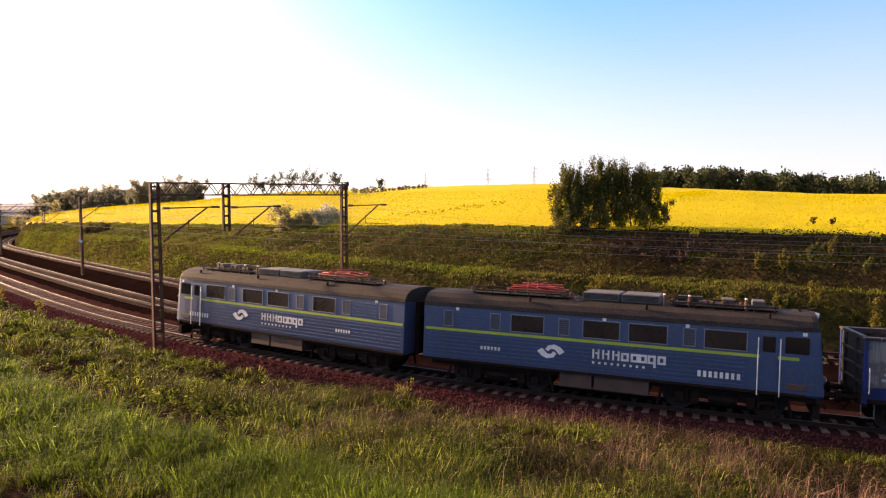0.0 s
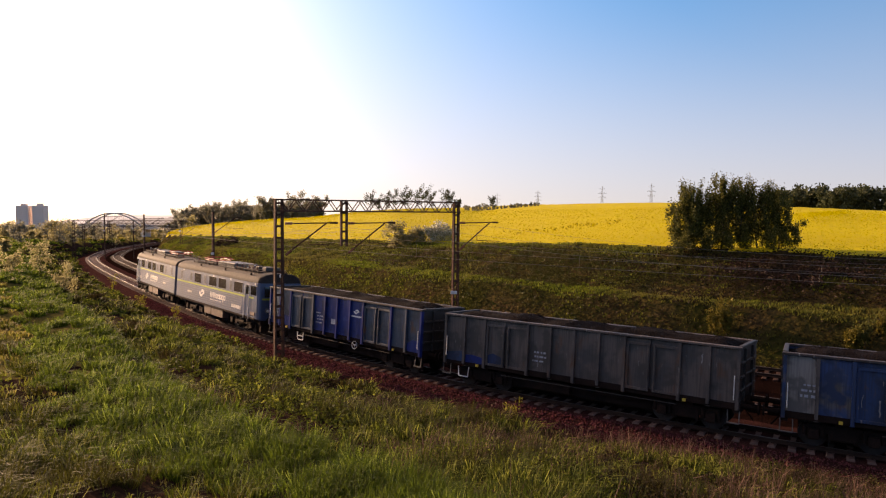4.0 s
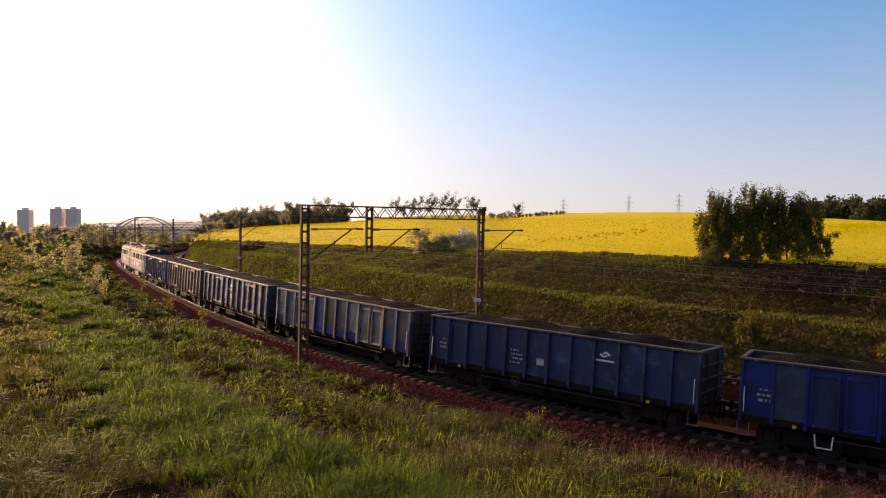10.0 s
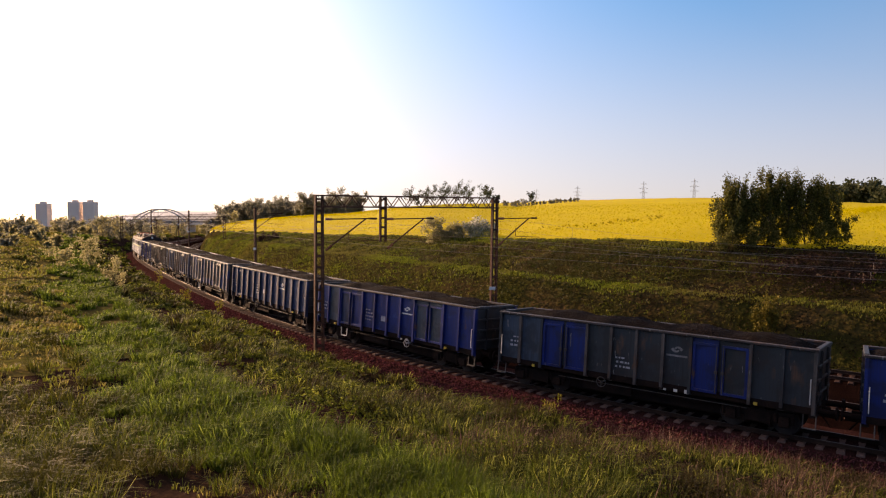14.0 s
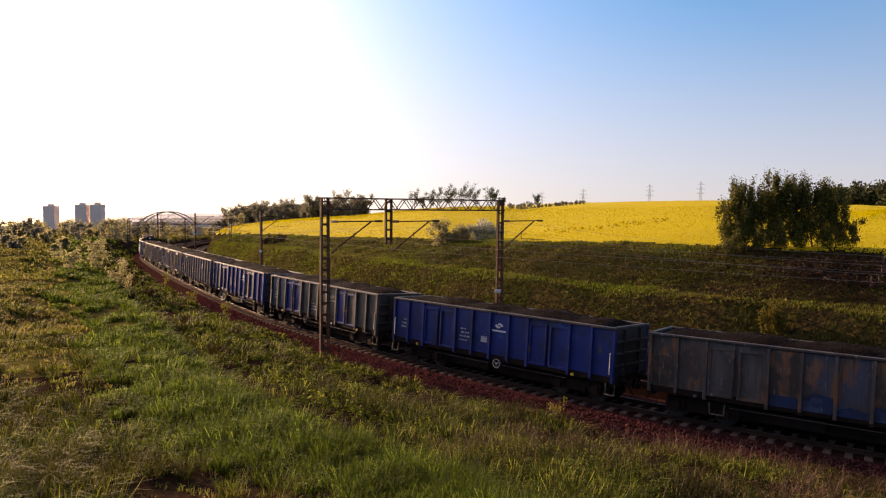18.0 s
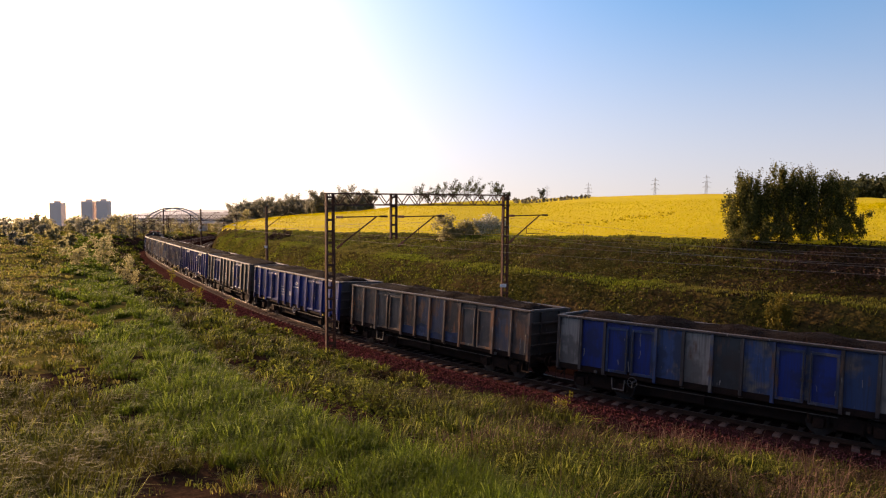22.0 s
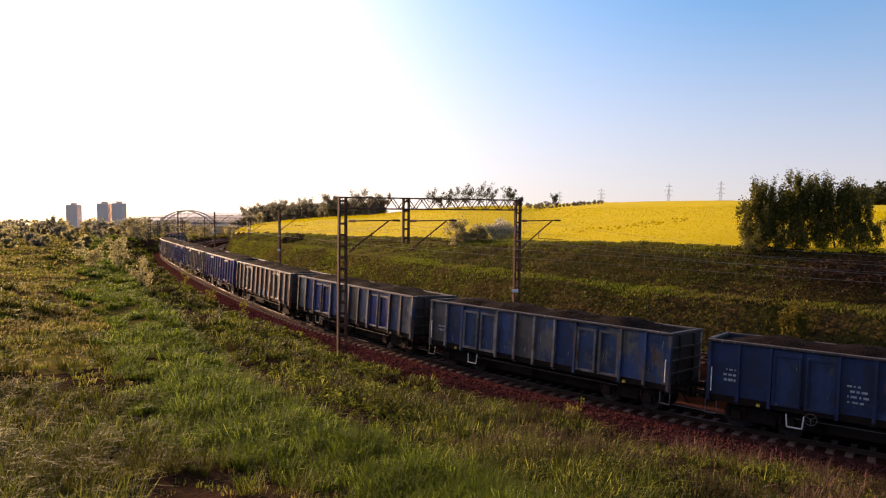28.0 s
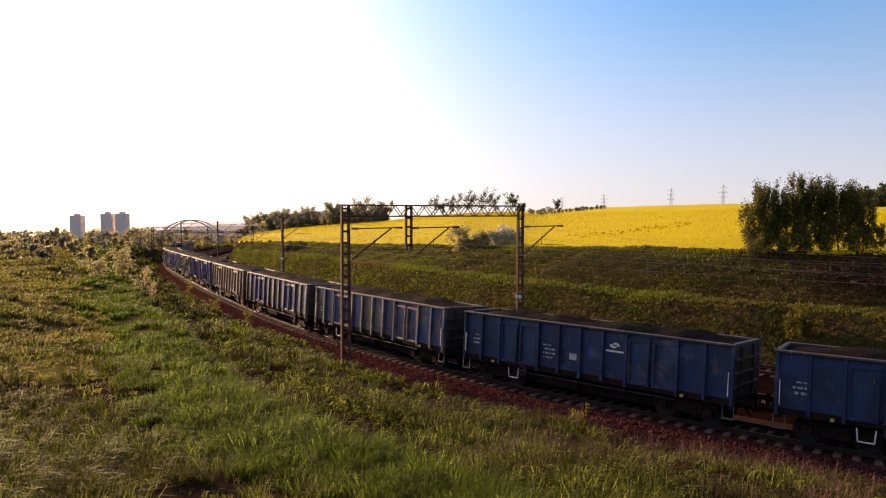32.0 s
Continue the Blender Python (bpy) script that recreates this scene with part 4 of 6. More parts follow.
    # roof gear
    for f0, f1 in ((0.435, 0.53), (0.535, 0.63)):
        x0, x1 = sorted((fx(f0), fx(f1)))
        bx = part("roof_box", Geo().box(x0, x1, -0.85, 0.85, 3.86, 4.2, 0, 0.04), M_GRILLE, root, "grey louvred roof housing")
        for side in (1, -1):
            for z in np.linspace(3.95, 4.14, 5):
                part("louvre", Geo().box(x0 + 0.05, x1 - 0.05, *sorted((side * 0.84, side * 0.875)), z, z + 0.022), M_ROOF, bx)
    for f in (0.66, 0.7, 0.74, 0.12, 0.4, 0.78, 0.82):
        g = Geo()
        x = fx(f)
        for z in (3.88, 3.97, 4.06):
            g.tube((x, 0.5, z), (x, 0.5, z + 0.05), 0.085, n=10).tube((x, 0.5, z + 0.05), (x, 0.5, z + 0.09), 0.045, n=8)
        part("insulator", g, M_INSUL, root)
    g = Geo()
    g.tube((fx(0.1), 0.5, 4.16), (fx(0.84), 0.5, 4.16), 0.02, n=5)
    g.box(*sorted((fx(0.67), fx(0.73))), -0.5, 0.1, 3.88, 4.2).box(*sorted((fx(0.76), fx(0.84))), -0.4, 0.5, 3.86, 4.02)
    part("roof_conductor", g, M_ROOF, root)
    for f0, f1 in ((0.66, 0.9), (0.13, 0.4)):
        x0, x1 = sorted((fx(f0), fx(f1)))
        for yy in (-0.95, 0.95):
            g = Geo().box(x0, x1, yy - 0.025, yy + 0.025, 4.0, 4.05)
            for x in np.linspace(x0 + 0.1, x1 - 0.1, 6):
                g.box(x - 0.025, x + 0.025, yy - 0.02, yy + 0.02, 3.8, 4.0)
            part("roof_rail", g, M_ROOF, root)
        g = Geo().box(x0, x1, -0.9, 0.9, 3.9, 3.93)
        part("roof_walkway", g, M_FRAME, root)
    for f in (0.68, 0.735, 0.79, 0.86):
        part("resistor_box", Geo().box(fx(f) - 0.22, fx(f) + 0.22, -0.75, 0.3, 3.93, 4.1 + 0.1 * math.sin(f * 90), 0, 0.03), M_VENT, root)
    for f in (0.64, 0.7, 0.83):
        part("insulator", Geo().tube((fx(f), 0.75, 3.85), (fx(f), 0.75, 4.25), 0.07, 0.05, n=8), M_INSUL, root)
        part("insulator_cap", Geo().tube((fx(f), 0.75, 4.25), (fx(f), 0.75, 4.3), 0.05, n=8), M_WHITE, root)
    folded_pantograph(root, fx(0.3))
    g = Geo()
    for f in (0.3, 0.6, 0.88):
        g.tube((fx(f), 1.3, 3.7), (fx(f), 1.3, 3.86), 0.06, n=8)
    g.tube((fx(0.95), 0.0, 3.8), (fx(0.95), 0.35, 3.98), 0.07, n=8).tube((fx(0.93), -0.3, 3.8), (fx(0.99), -0.3, 3.98), 0.05, n=8)
    part("horn", g, M_FRAME, root)
    return root


def folded_pantograph(root, x):
    frame_bars = Geo()
    for s in (-1, 1):
        frame_bars.tube((x - 1.2, s * 0.55, 4.12), (x + 1.2, s * 0.55, 4.12), 0.035, n=6)
    for q in (-1.2, 0, 1.2):
        frame_bars.tube((x + q, -0.55, 4.13), (x + q, 0.55, 4.13), 0.03, n=6)
    base = part("pantograph", frame_bars, M_RED, root, "folded red pantograph")
    for s in (-1, 1):
        for q in (-1.1, 1.1):
            part("insulator", Geo().tube((x + q, s * 0.55, 3.84), (x + q, s * 0.55, 4.12), 0.06, n=8), M_INSUL, base)
        part("arm", Geo().tube((x - 1.0, s * 0.5, 4.2), (x + 0.9, s * 0.75, 4.3), 0.028, n=6), M_RED, base)
        part("arm", Geo().tube((x + 1.0, s * 0.5, 4.2), (x - 0.9, s * 0.75, 4.3), 0.028, n=6), M_RED, base)
    for q in (-0.2, 0.2):
        strip = Geo().tube((x + q, -0.8, 4.38), (x + q, 0.8, 4.38), 0.03, n=6)
        strip.tube((x + q, 0.8, 4.38), (x + q, 1.0, 4.22), 0.025, n=6).tube((x + q, -0.8, 4.38), (x + q, -1.0, 4.22), 0.025, n=6)
        part("contact_strip", strip, M_RED, base)



M_PANE = surface("brown_tinted_pane", (0.022, 0.014, 0.012), (0.035, 0.024, 0.02), None, 0.8, 6.0, 0.22, bump=0.02)
M_BOX = surface("rusty_equipment_box", (0.085, 0.046, 0.034), (0.05, 0.03, 0.024), None, 1.5, 14.0, 0.7)
BLUE, ROYAL, NAVY = (0.013, 0.04, 0.11), (0.004, 0.024, 0.16), (0.009, 0.027, 0.088)
GREY, PALE, BROWN = (0.10, 0.08, 0.074), (0.22, 0.20, 0.19), (0.12, 0.072, 0.058)
P = {
    "blue": worn_paint("faded_blue_paint", BLUE, GREY, amount=0.35),
    "royal": worn_paint("fresh_royal_blue_paint", ROYAL, (0.03, 0.09, 0.30), amount=0.05, rough=0.38),
    "navy": worn_paint("dull_navy_paint", NAVY, (0.05, 0.085, 0.17), amount=0.25),
    "worn": worn_paint("patchy_blue_paint", (0.022, 0.055, 0.15), (0.11, 0.10, 0.092), amount=0.65),
    "grey": worn_paint("grimy_grey_paint", GREY, (0.055, 0.05, 0.052), amount=0.5),
    "pale": worn_paint("bleached_grey_paint", PALE, GREY, amount=0.45),
    "brown": worn_paint("rusty_brown_paint", BROWN, (0.08, 0.062, 0.058), (0.21, 0.088, 0.045), amount=1.05),
    "rustblue": worn_paint("rust_over_blue_paint", (0.11, 0.078, 0.068), (0.06, 0.06, 0.085), (0.21, 0.088, 0.045), amount=1.0),
    "orange": worn_paint("orange_rust_paint", (0.085, 0.05, 0.04), (0.06, 0.042, 0.036), (0.26, 0.10, 0.045), amount=1.2),
    # dark paint, used on the end walls only
    "dark": worn_paint("dark_end_paint", (0.035, 0.032, 0.032), (0.024, 0.022, 0.022), amount=0.4),
    # sooty blue-grey paint, also put on two blue end walls as their shade
    "soot": worn_paint("soot_and_shade_paint", (0.028, 0.034, 0.042), (0.03, 0.024, 0.024), amount=0.5),
    "steel": worn_paint("grey_blue_paint", (0.034, 0.058, 0.095), (0.065, 0.075, 0.085), amount=0.4),
    "rim": worn_paint("chalky_rim_paint", (0.052, 0.042, 0.044), (0.026, 0.019, 0.019), amount=0.5),
}
SMALL = [(5.6, 1.75, 0.5, 0.12), (5.6, 1.95, 0.5, 0.1), (5.55, 2.15, 0.42, 0.08), (1.62, 1.62, 0.5, 0.09), (1.55, 1.8, 0.62, 0.1), (1.55, 1.98, 0.55, 0.1), (1.68, 2.16, 0.4, 0.09), (0.35, 1.72, 0.36, 0.28)]


def spec(label, main, worn="rim", door=None, rim="rim", end="dark", panels=None, doors=(2, 3, 8, 9), skip=(3, 9), rough=0.3, bars=SMALL, mark=None, white=True, wheel=None, step=None, low=None, scars=0, trim=None, faded=False, plates=0):
    return dict(faded=faded, plates=plates, trim=P[trim or worn], low={k: P[v] for k, v in (low or {}).items()}, scars=scars, label=label, main=P[main], worn=P[worn], door=P[door or main], rim=P[rim], end=P[end], panels={k: P[v] for k, v in (panels or {}).items()}, doors=doors, skip=skip, rough=rough, bars=bars, emblem=mark, white=white, wheel_at=wheel, frame_at=step)


WAGONS = [
    spec("bright blue open coal wagon with pale grey end panels", "royal", "steel", door="steel", panels={0: "pale", 1: "steel", 10: "steel", 11: "steel"}, step=3.2, wheel=-1.6, mark=-1.55, low={0: "royal", 1: "royal", 11: "royal"}, scars=2),
    spec("grimy grey open coal wagon with a white step frame", "grey", "grey", rim="grey", step=5.3, bars=SMALL[3:6], wheel=None, low={0: "blue", 1: "royal", 2: "navy"}, scars=3),
    spec("faded blue open coal wagon with a grey end panel", "blue", "grey", panels={0: "pale", 1: "worn"}, mark=0.53, wheel=-0.3, rough=0.2, scars=8, trim="blue"),
    spec("weathered grey-blue open coal wagon with pale doors", "worn", "pale", door="pale", panels={0: "pale", 5: "grey", 6: "grey", 7: "pale", 11: "grey"}, rough=0.5, step=2.9, bars=SMALL[:3], low={0: "blue", 1: "blue", 4: "royal", 5: "royal", 6: "royal", 7: "royal", 10: "navy", 11: "navy"}, scars=16),
    spec("plain dull blue ribbed coal wagon with a small hatch", "navy", "navy", doors=(1,), skip=(), mark=-2.6, wheel=1.5, rough=0.1),
    # the end walls are blue: dark paint stands in for their shade
    spec("bright royal blue open coal wagon with freshly painted panels", "royal", "royal", panels={1: "steel", 2: "navy", 8: "steel", 9: "steel"}, rim="rim", end="soot", mark=-1.55, step=3.7, wheel=-1.7, rough=0.1, plates=2),
    spec("dark sooty coal wagon with bright blue door leaves", "soot", "grey", door="royal", panels={0: "steel", 1: "steel", 9: "soot", 8: "royal"}, rim="rim", mark=-1.6, wheel=1.4, rough=0.6, bars=SMALL[:3] + [(x - 1.0, z - 0.25, w, h) for x, z, w, h in SMALL[4:7]], scars=6, trim="royal", faded=True, plates=3),
    # blue end walls again, with their shade put into the paint
    spec("royal blue open coal wagon with a white emblem", "royal", "royal", rim="rim", end="soot", mark=-0.5, wheel=-0.5, rough=0.05),
    spec("rusty brown and grey open coal wagon with stained panels", "brown", "brown", door="grey", rim="rim", end="dark", panels={0: "orange", 4: "orange", 5: "rustblue", 6: "rustblue", 7: "orange", 10: "rustblue"}, rough=0.4, bars=(), white=False, step=3.8, low={5: "navy", 6: "navy", 7: "navy", 4: "navy"}, scars=8),
    spec("patchy blue coal wagon with one grey end panel", "worn", "rim", door="royal", panels={0: "pale", 1: "royal", 4: "worn", 5: "pale", 6: "soot", 10: "blue", 11: "pale"}, rough=0.5, white=False, bars=(), wheel=3.0, step=3.6, scars=10, trim="blue"),
    spec("scratched blue and grey coal wagon with pale posts", "worn", "pale", door="blue", panels={0: "grey", 1: "navy", 5: "grey", 7: "navy"}, rough=0.7, bars=SMALL[:2], step=3.5, scars=22),
    spec("navy blue open coal wagon with a white emblem", "navy", "navy", door="blue", panels={}, mark=-1.6, wheel=2.9, step=3.4, rough=0.1),
    spec("dull blue open coal wagon with a white hand wheel", "blue", "navy", rough=0.1, wheel=2.9, step=3.6),
]


def build_train():
    b = loco_section(1, 0.47, 0.66, 0.865, 0.22)
    b["label"] = "leading blue locomotive section with its cab ahead"
    TRAIN.append((b, LOCO_LEN * 0.5, 8.6))
    a = loco_section(-1, 0.565, 0.365, 0.775, 0.2)
    a["label"] = "trailing blue locomotive section with red pantographs"
    TRAIN.append((a, LOCO_LEN * 1.5, 8.6))
    for i, p in enumerate(WAGONS):
        p["seed"], p["rung"] = i + 3, i == 0
        back = 2 * LOCO_LEN + WAGON_LEN * (i + 0.5)
        TRAIN.append((gondola(p), back, 9.0))
        TRAIN.append((coal_load(i, (0.66, 0.7, 0.72, 0.7, 0.68, 0.78, 0.82, 0.84, 0.8, 0.78, 0.86, 0.78, 0.72)[i]), back, 9.0))


build_train()


# ---- overhead line ----
def lattice_post(parent, x, y, z0, z1, turn, w0, w1, deep):
    """Two steel channels, wider at the foot, tied by batten plates."""
    c, s = math.cos(turn), math.sin(turn)

    def at(a, b, z):
        return (x + c * a - s * b, y + s * a + c * b, z)
    for sg in (-1, 1):
        hd, fl, th = deep / 2, 0.1, 0.022
        prof = [(0, -hd), (-sg * fl, -hd), (-sg * fl, th - hd), (-sg * th, th - hd), (-sg * th, hd - th), (-sg * fl, hd - th), (-sg * fl, hd), (0, hd)]
        rings = [[at(sg * (w / 2 + 0.05) + a, b, z) for a, b in prof] for w, z in ((w0, z0), (w1, z1))]
        part("channel", Geo().sweep(rings), M_MAST, parent)
    n = int((z1 - z0) / 0.62)
    for k in range(n + 1):
        z = z0 + 0.3 + (z1 - z0 - 0.5) * k / n
        w = w0 + (w1 - w0) * (z - z0) / (z1 - z0)
        for face in (-1, 1):
            part("batten_plate", Geo().beam(at(-w / 2 - 0.03, face * (deep / 2 + 0.008), z), at(w / 2 + 0.03, face * (deep / 2 + 0.008), z), 0.014, 0.11), M_MAST, parent)


def cantilever(parent, x, y, z, turn, reach=2.9):
    """Tube bracket that carries the wires over a track; turn points across the line."""
    c, s = math.cos(turn), math.sin(turn)

    def at(a, zz):
        return (x + c * a, y + s * a, zz)
    g = Geo()
    g.tube(at(0.55, z), at(reach, z + 0.03), 0.035, n=6).tube(at(0.5, z - 1.45), at(reach - 0.35, z), 0.045, n=6)
    g.tube(at(reach - 0.1, z + 0.03), at(reach + 0.35, z + 0.02), 0.06, n=6)
    g.tube(at(1.5, z - 1.15), at(reach + 0.6, z - 1.25), 0.022, n=5).tube(at(reach - 0.6, z - 1.2), at(reach - 0.1, z - 1.5), 0.018, n=5)
    g.tube(at(1.5, z - 1.15), at(1.5, z - 0.62), 0.02, n=5)
    part("bracket", g, M_MAST, parent)
    for a0, a1, z0, z1 in ((0.12, 0.55, z, z), (0.15, 0.5, z - 1.72, z - 1.45)):
        ig = Geo()
        p0, p1 = Vector(at(a0, z0)), Vector(at(a1, z1))
        for k in range(5):
            ig.tube(p0.lerp(p1, k / 5), p0.lerp(p1, k / 5 + 0.12), 0.075, n=8)
        ig.tube(p0, p1, 0.03, n=6)
        part("insulator", ig, M_INSUL, parent)


def gantry(s, dn, df, drops, top, span_h=0.62, foot=None):
    """A portal over the line: two lattice posts, a truss, hanging masts and brackets."""
    h = along(s)[2]
    turn = h - math.pi / 2
    pn, pf = spot(s, dn), spot(s, df)
    if foot:
        pn, pf = foot
        turn = math.atan2(pf[1] - pn[1], pf[0] - pn[0])
    L = math.hypot(pf[0] - pn[0], pf[1] - pn[1])
    root = tagged(new("catenary_gantry"), "rusty steel lattice portal carrying overhead railway wires", "gantry", "overhead line portals")
    root.location = (pn[0], pn[1], 0)
    zn, zf = (float(ground_z(np.array([p[0]]), np.array([p[1]]))[0]) for p in (pn, pf))
    c, sn = math.cos(turn), math.sin(turn)
    lattice_post(root, 0, 0, zn - 0.4, top, turn, 0.46, 0.38, 0.24)
    lattice_post(root, c * L, sn * L, zf - 0.4, top, turn, 0.40, 0.34, 0.2)
    for q, zz in ((0, zn), (L, zf)):
        part("footing", Geo().box(c * q - 0.5, c * q + 0.5, sn * q - 0.4, sn * q + 0.4, zz - 0.6, zz + 0.02, 0, 0.05), M_SLEEPER, root)
    for f in (-0.2, 0.2):
        def at(a, z):
            return (c * a - sn * f, sn * a + c * f, z)
        for z in (top, top - span_h):
            part("chord", Geo().beam(at(-0.25, z), at(L + 0.2, z), 0.07, 0.08), M_MAST, root)
        n = max(6, round(L / 0.95))
        for k in range(n):
            a0, a1 = L * k / n, L * (k + 1) / n
            am = (a0 + a1) / 2
            g = Geo().beam(at(a0, top), at(am, top - span_h), 0.035, 0.045).beam(at(am, top - span_h), at(a1, top), 0.035, 0.045)
            part("brace", g, M_MAST, root)
    for q in drops:
        x, y = c * q, sn * q
        lattice_post(root, x, y, top - 2.6, top + 0.02, turn, 0.34, 0.34, 0.16)
    for q in (0.25, *[d + 0.15 for d in drops], L + 0.2):
        cantilever(root, c * q, sn * q, top - 1.3, turn)
    part("sign_plate", Geo().box(c * (L - 0.15) - 0.2, c * (L - 0.15) + 0.2, sn * L - 0.55, sn * L - 0.5, 2.75, 2.95), M_WHITE, root)
    return root


def mast(s, d, top, inward):
    """A single lattice mast with one bracket."""
    x, y, _ = spot(s, d)
    h = along(s)[2]
    z = float(ground_z(np.array([x]), np.array([y]))[0])
    root = tagged(new("catenary_mast"), "rusty lattice mast with an overhead wire bracket", "mast", "overhead line masts")
    root.location = (x, y, 0)
    lattice_post(root, 0, 0, z - 0.3, top, h, 0.42, 0.34, 0.22)
    cantilever(root, 0, 0, top - 0.7, h - math.pi / 2 if inward > 0 else h + math.pi / 2)
    part("sign_plate", Geo().box(-0.17, 0.17, -0.4, -0.34, 2.5, 2.75), M_WHITE, root)
    part("footing", Geo().box(-0.45, 0.45, -0.45, 0.45, z - 0.5, z + 0.0, 0, 0.05), M_SLEEPER, root)
    return root


NEAR_FOOT, FAR_FOOT = (-6.42, 37.4), (3.72, 43.5)
gantry(28, 3.3, -8.2, (3.9,), 8.56, foot=(NEAR_FOOT, FAR_FOOT))
mast(150, -2.3, 6.2, 1)
mast(74, -8.2, 7.4, 1)
mast(122, -7.5, 6.4, 1)
gantry(140, 3.2, -16.0, (6.0,), 4.9)
gantry(180, 3.2, -16.0, (6.0,), 3.2)
mast(160, -8.0, 4.4, 1)
mast(215, 3.2, 2.6, 1)


def wires():
    posts = (-100, -24, 28, 74, 122, 140, 180, 215, 262)
    for k, off in enumerate(TRACKS):
        root = tagged(new("overhead_wire"), "dark copper contact and messenger wires above a track", "overhead wire", "overhead wires")
        low, high = Geo(), Geo()
        pts = np.arange(-100, 262, 3.0)
        line = []
        for s in pts:
            i = max(j for j in range(len(posts)) if posts[j] <= s)
            u = (s - posts[i]) / (posts[min(i + 1, len(posts) - 1)] - posts[i])
            line.append(7.15 - 1.15 * 4 * u * (1 - u))
        for (s0, z0), (s1, z1) in zip(zip(pts, line), zip(pts[1:], line[1:])):
            low.tube(spot(s0, off, 5.75), spot(s1, off, 5.75), 0.008, n=4, caps=False)
            high.tube(spot(s0, off, z0), spot(s1, off, z1), 0.008, n=4, caps=False)
        part("contact_wire", low, M_WIRE, root)
        part("messenger_wire", high, M_WIRE, root)
        for s in np.arange(-40, 110, 9.0):
            z = float(np.interp(s, pts, line))
            part("dropper", Geo().tube(spot(s, off, 5.75), spot(s, off, z), 0.006, n=4, caps=False), M_WIRE, root)


wires()


# ---- growth ----
def pick(rng, n, a0, a1, r0, r1):
    """Places round the lookout, denser close by."""
    a = np.radians(rng.uniform(a0, a1, n))
    r = r0 * (r1 / r0) ** rng.uniform(0, 1, n)
    return r * np.sin(a), r * np.cos(a)


def blades(rng, x, y, z, high, wide, lean, per, ring=None):
    """Bent blades of grass in tufts of per: three triangles each."""
    n = len(x)
    x, y, z = (np.repeat(q, per) for q in (x, y, z))
    spread = np.repeat(0.05 + wide * 7 if ring is None else ring, per)
    th = rng.uniform(0, 2 * math.pi, n * per)
    rad = spread * np.sqrt(rng.uniform(0, 1, n * per))
    x, y = x + rad * np.cos(th), y + rad * np.sin(th)
    h = np.repeat(high, per) * rng.uniform(0.45, 1.15, n * per)
    w = np.repeat(wide, per) * rng.uniform(0.6, 1.3, n * per)
    face = rng.uniform(0, 2 * math.pi, n * per)
    bend = th + rng.normal(0, 0.8, n * per)
    lx = np.cos(bend) * h * lean * rng.uniform(0.2, 1.2, n * per) + 0.12 * h
    ly = np.sin(bend) * h * lean * rng.uniform(0.2, 1.2, n * per) - 0.08 * h
    cx, cy = np.cos(face) * w, np.sin(face) * w
    v = np.empty((n * per, 5, 3))
    v[:, 0] = np.stack([x - cx, y - cy, z - 0.03], -1)
    v[:, 1] = np.stack([x + cx, y + cy, z - 0.03], -1)
    v[:, 2] = np.stack([x + cx * 0.8 + lx * 0.35, y + cy * 0.8 + ly * 0.35, z + h * 0.6], -1)
    v[:, 3] = np.stack([x - cx * 0.8 + lx * 0.35, y - cy * 0.8 + ly * 0.35, z + h * 0.6], -1)
    v[:, 4] = np.stack([x + lx, y + ly, z + h * (1 - 0.35 * lean)], -1)
    b = np.arange(n * per)[:, None] * 5
    f = np.concatenate([b + (0, 1, 2), b + (0, 2, 3), b + (3, 2, 4)], 0)
    return v.reshape(-1, 3), f


def leaves(rng, c, size, flat=0.4, lay=1.0):
    """Small four-cornered leaves at the places c; lay under one spreads them level."""
    n = len(c)
    a = rng.normal(0, 1, (n, 3))
    a[:, 2] *= flat
    a /= np.linalg.norm(a, axis=1)[:, None]
    b = rng.normal(0, 1, (n, 3))
    b[:, 2] *= lay
    b -= (a * b).sum(1)[:, None] * a
    b /= np.linalg.norm(b, axis=1)[:, None]
    s = (np.asarray(size) * rng.uniform(0.6, 1.3, n))[:, None]
    v = np.stack([c - a * s, c - b * s * 0.5, c + a * s, c + b * s * 0.5], 1)
    f = np.arange(n)[:, None] * 4 + np.array([0, 1, 2, 3])
    return v.reshape(-1, 3), f


def stuff(name, v, f, mat, label, category):
    return tagged(new(name, cloud_mesh(name, v, f, mat)), label, category, kind="stuff")


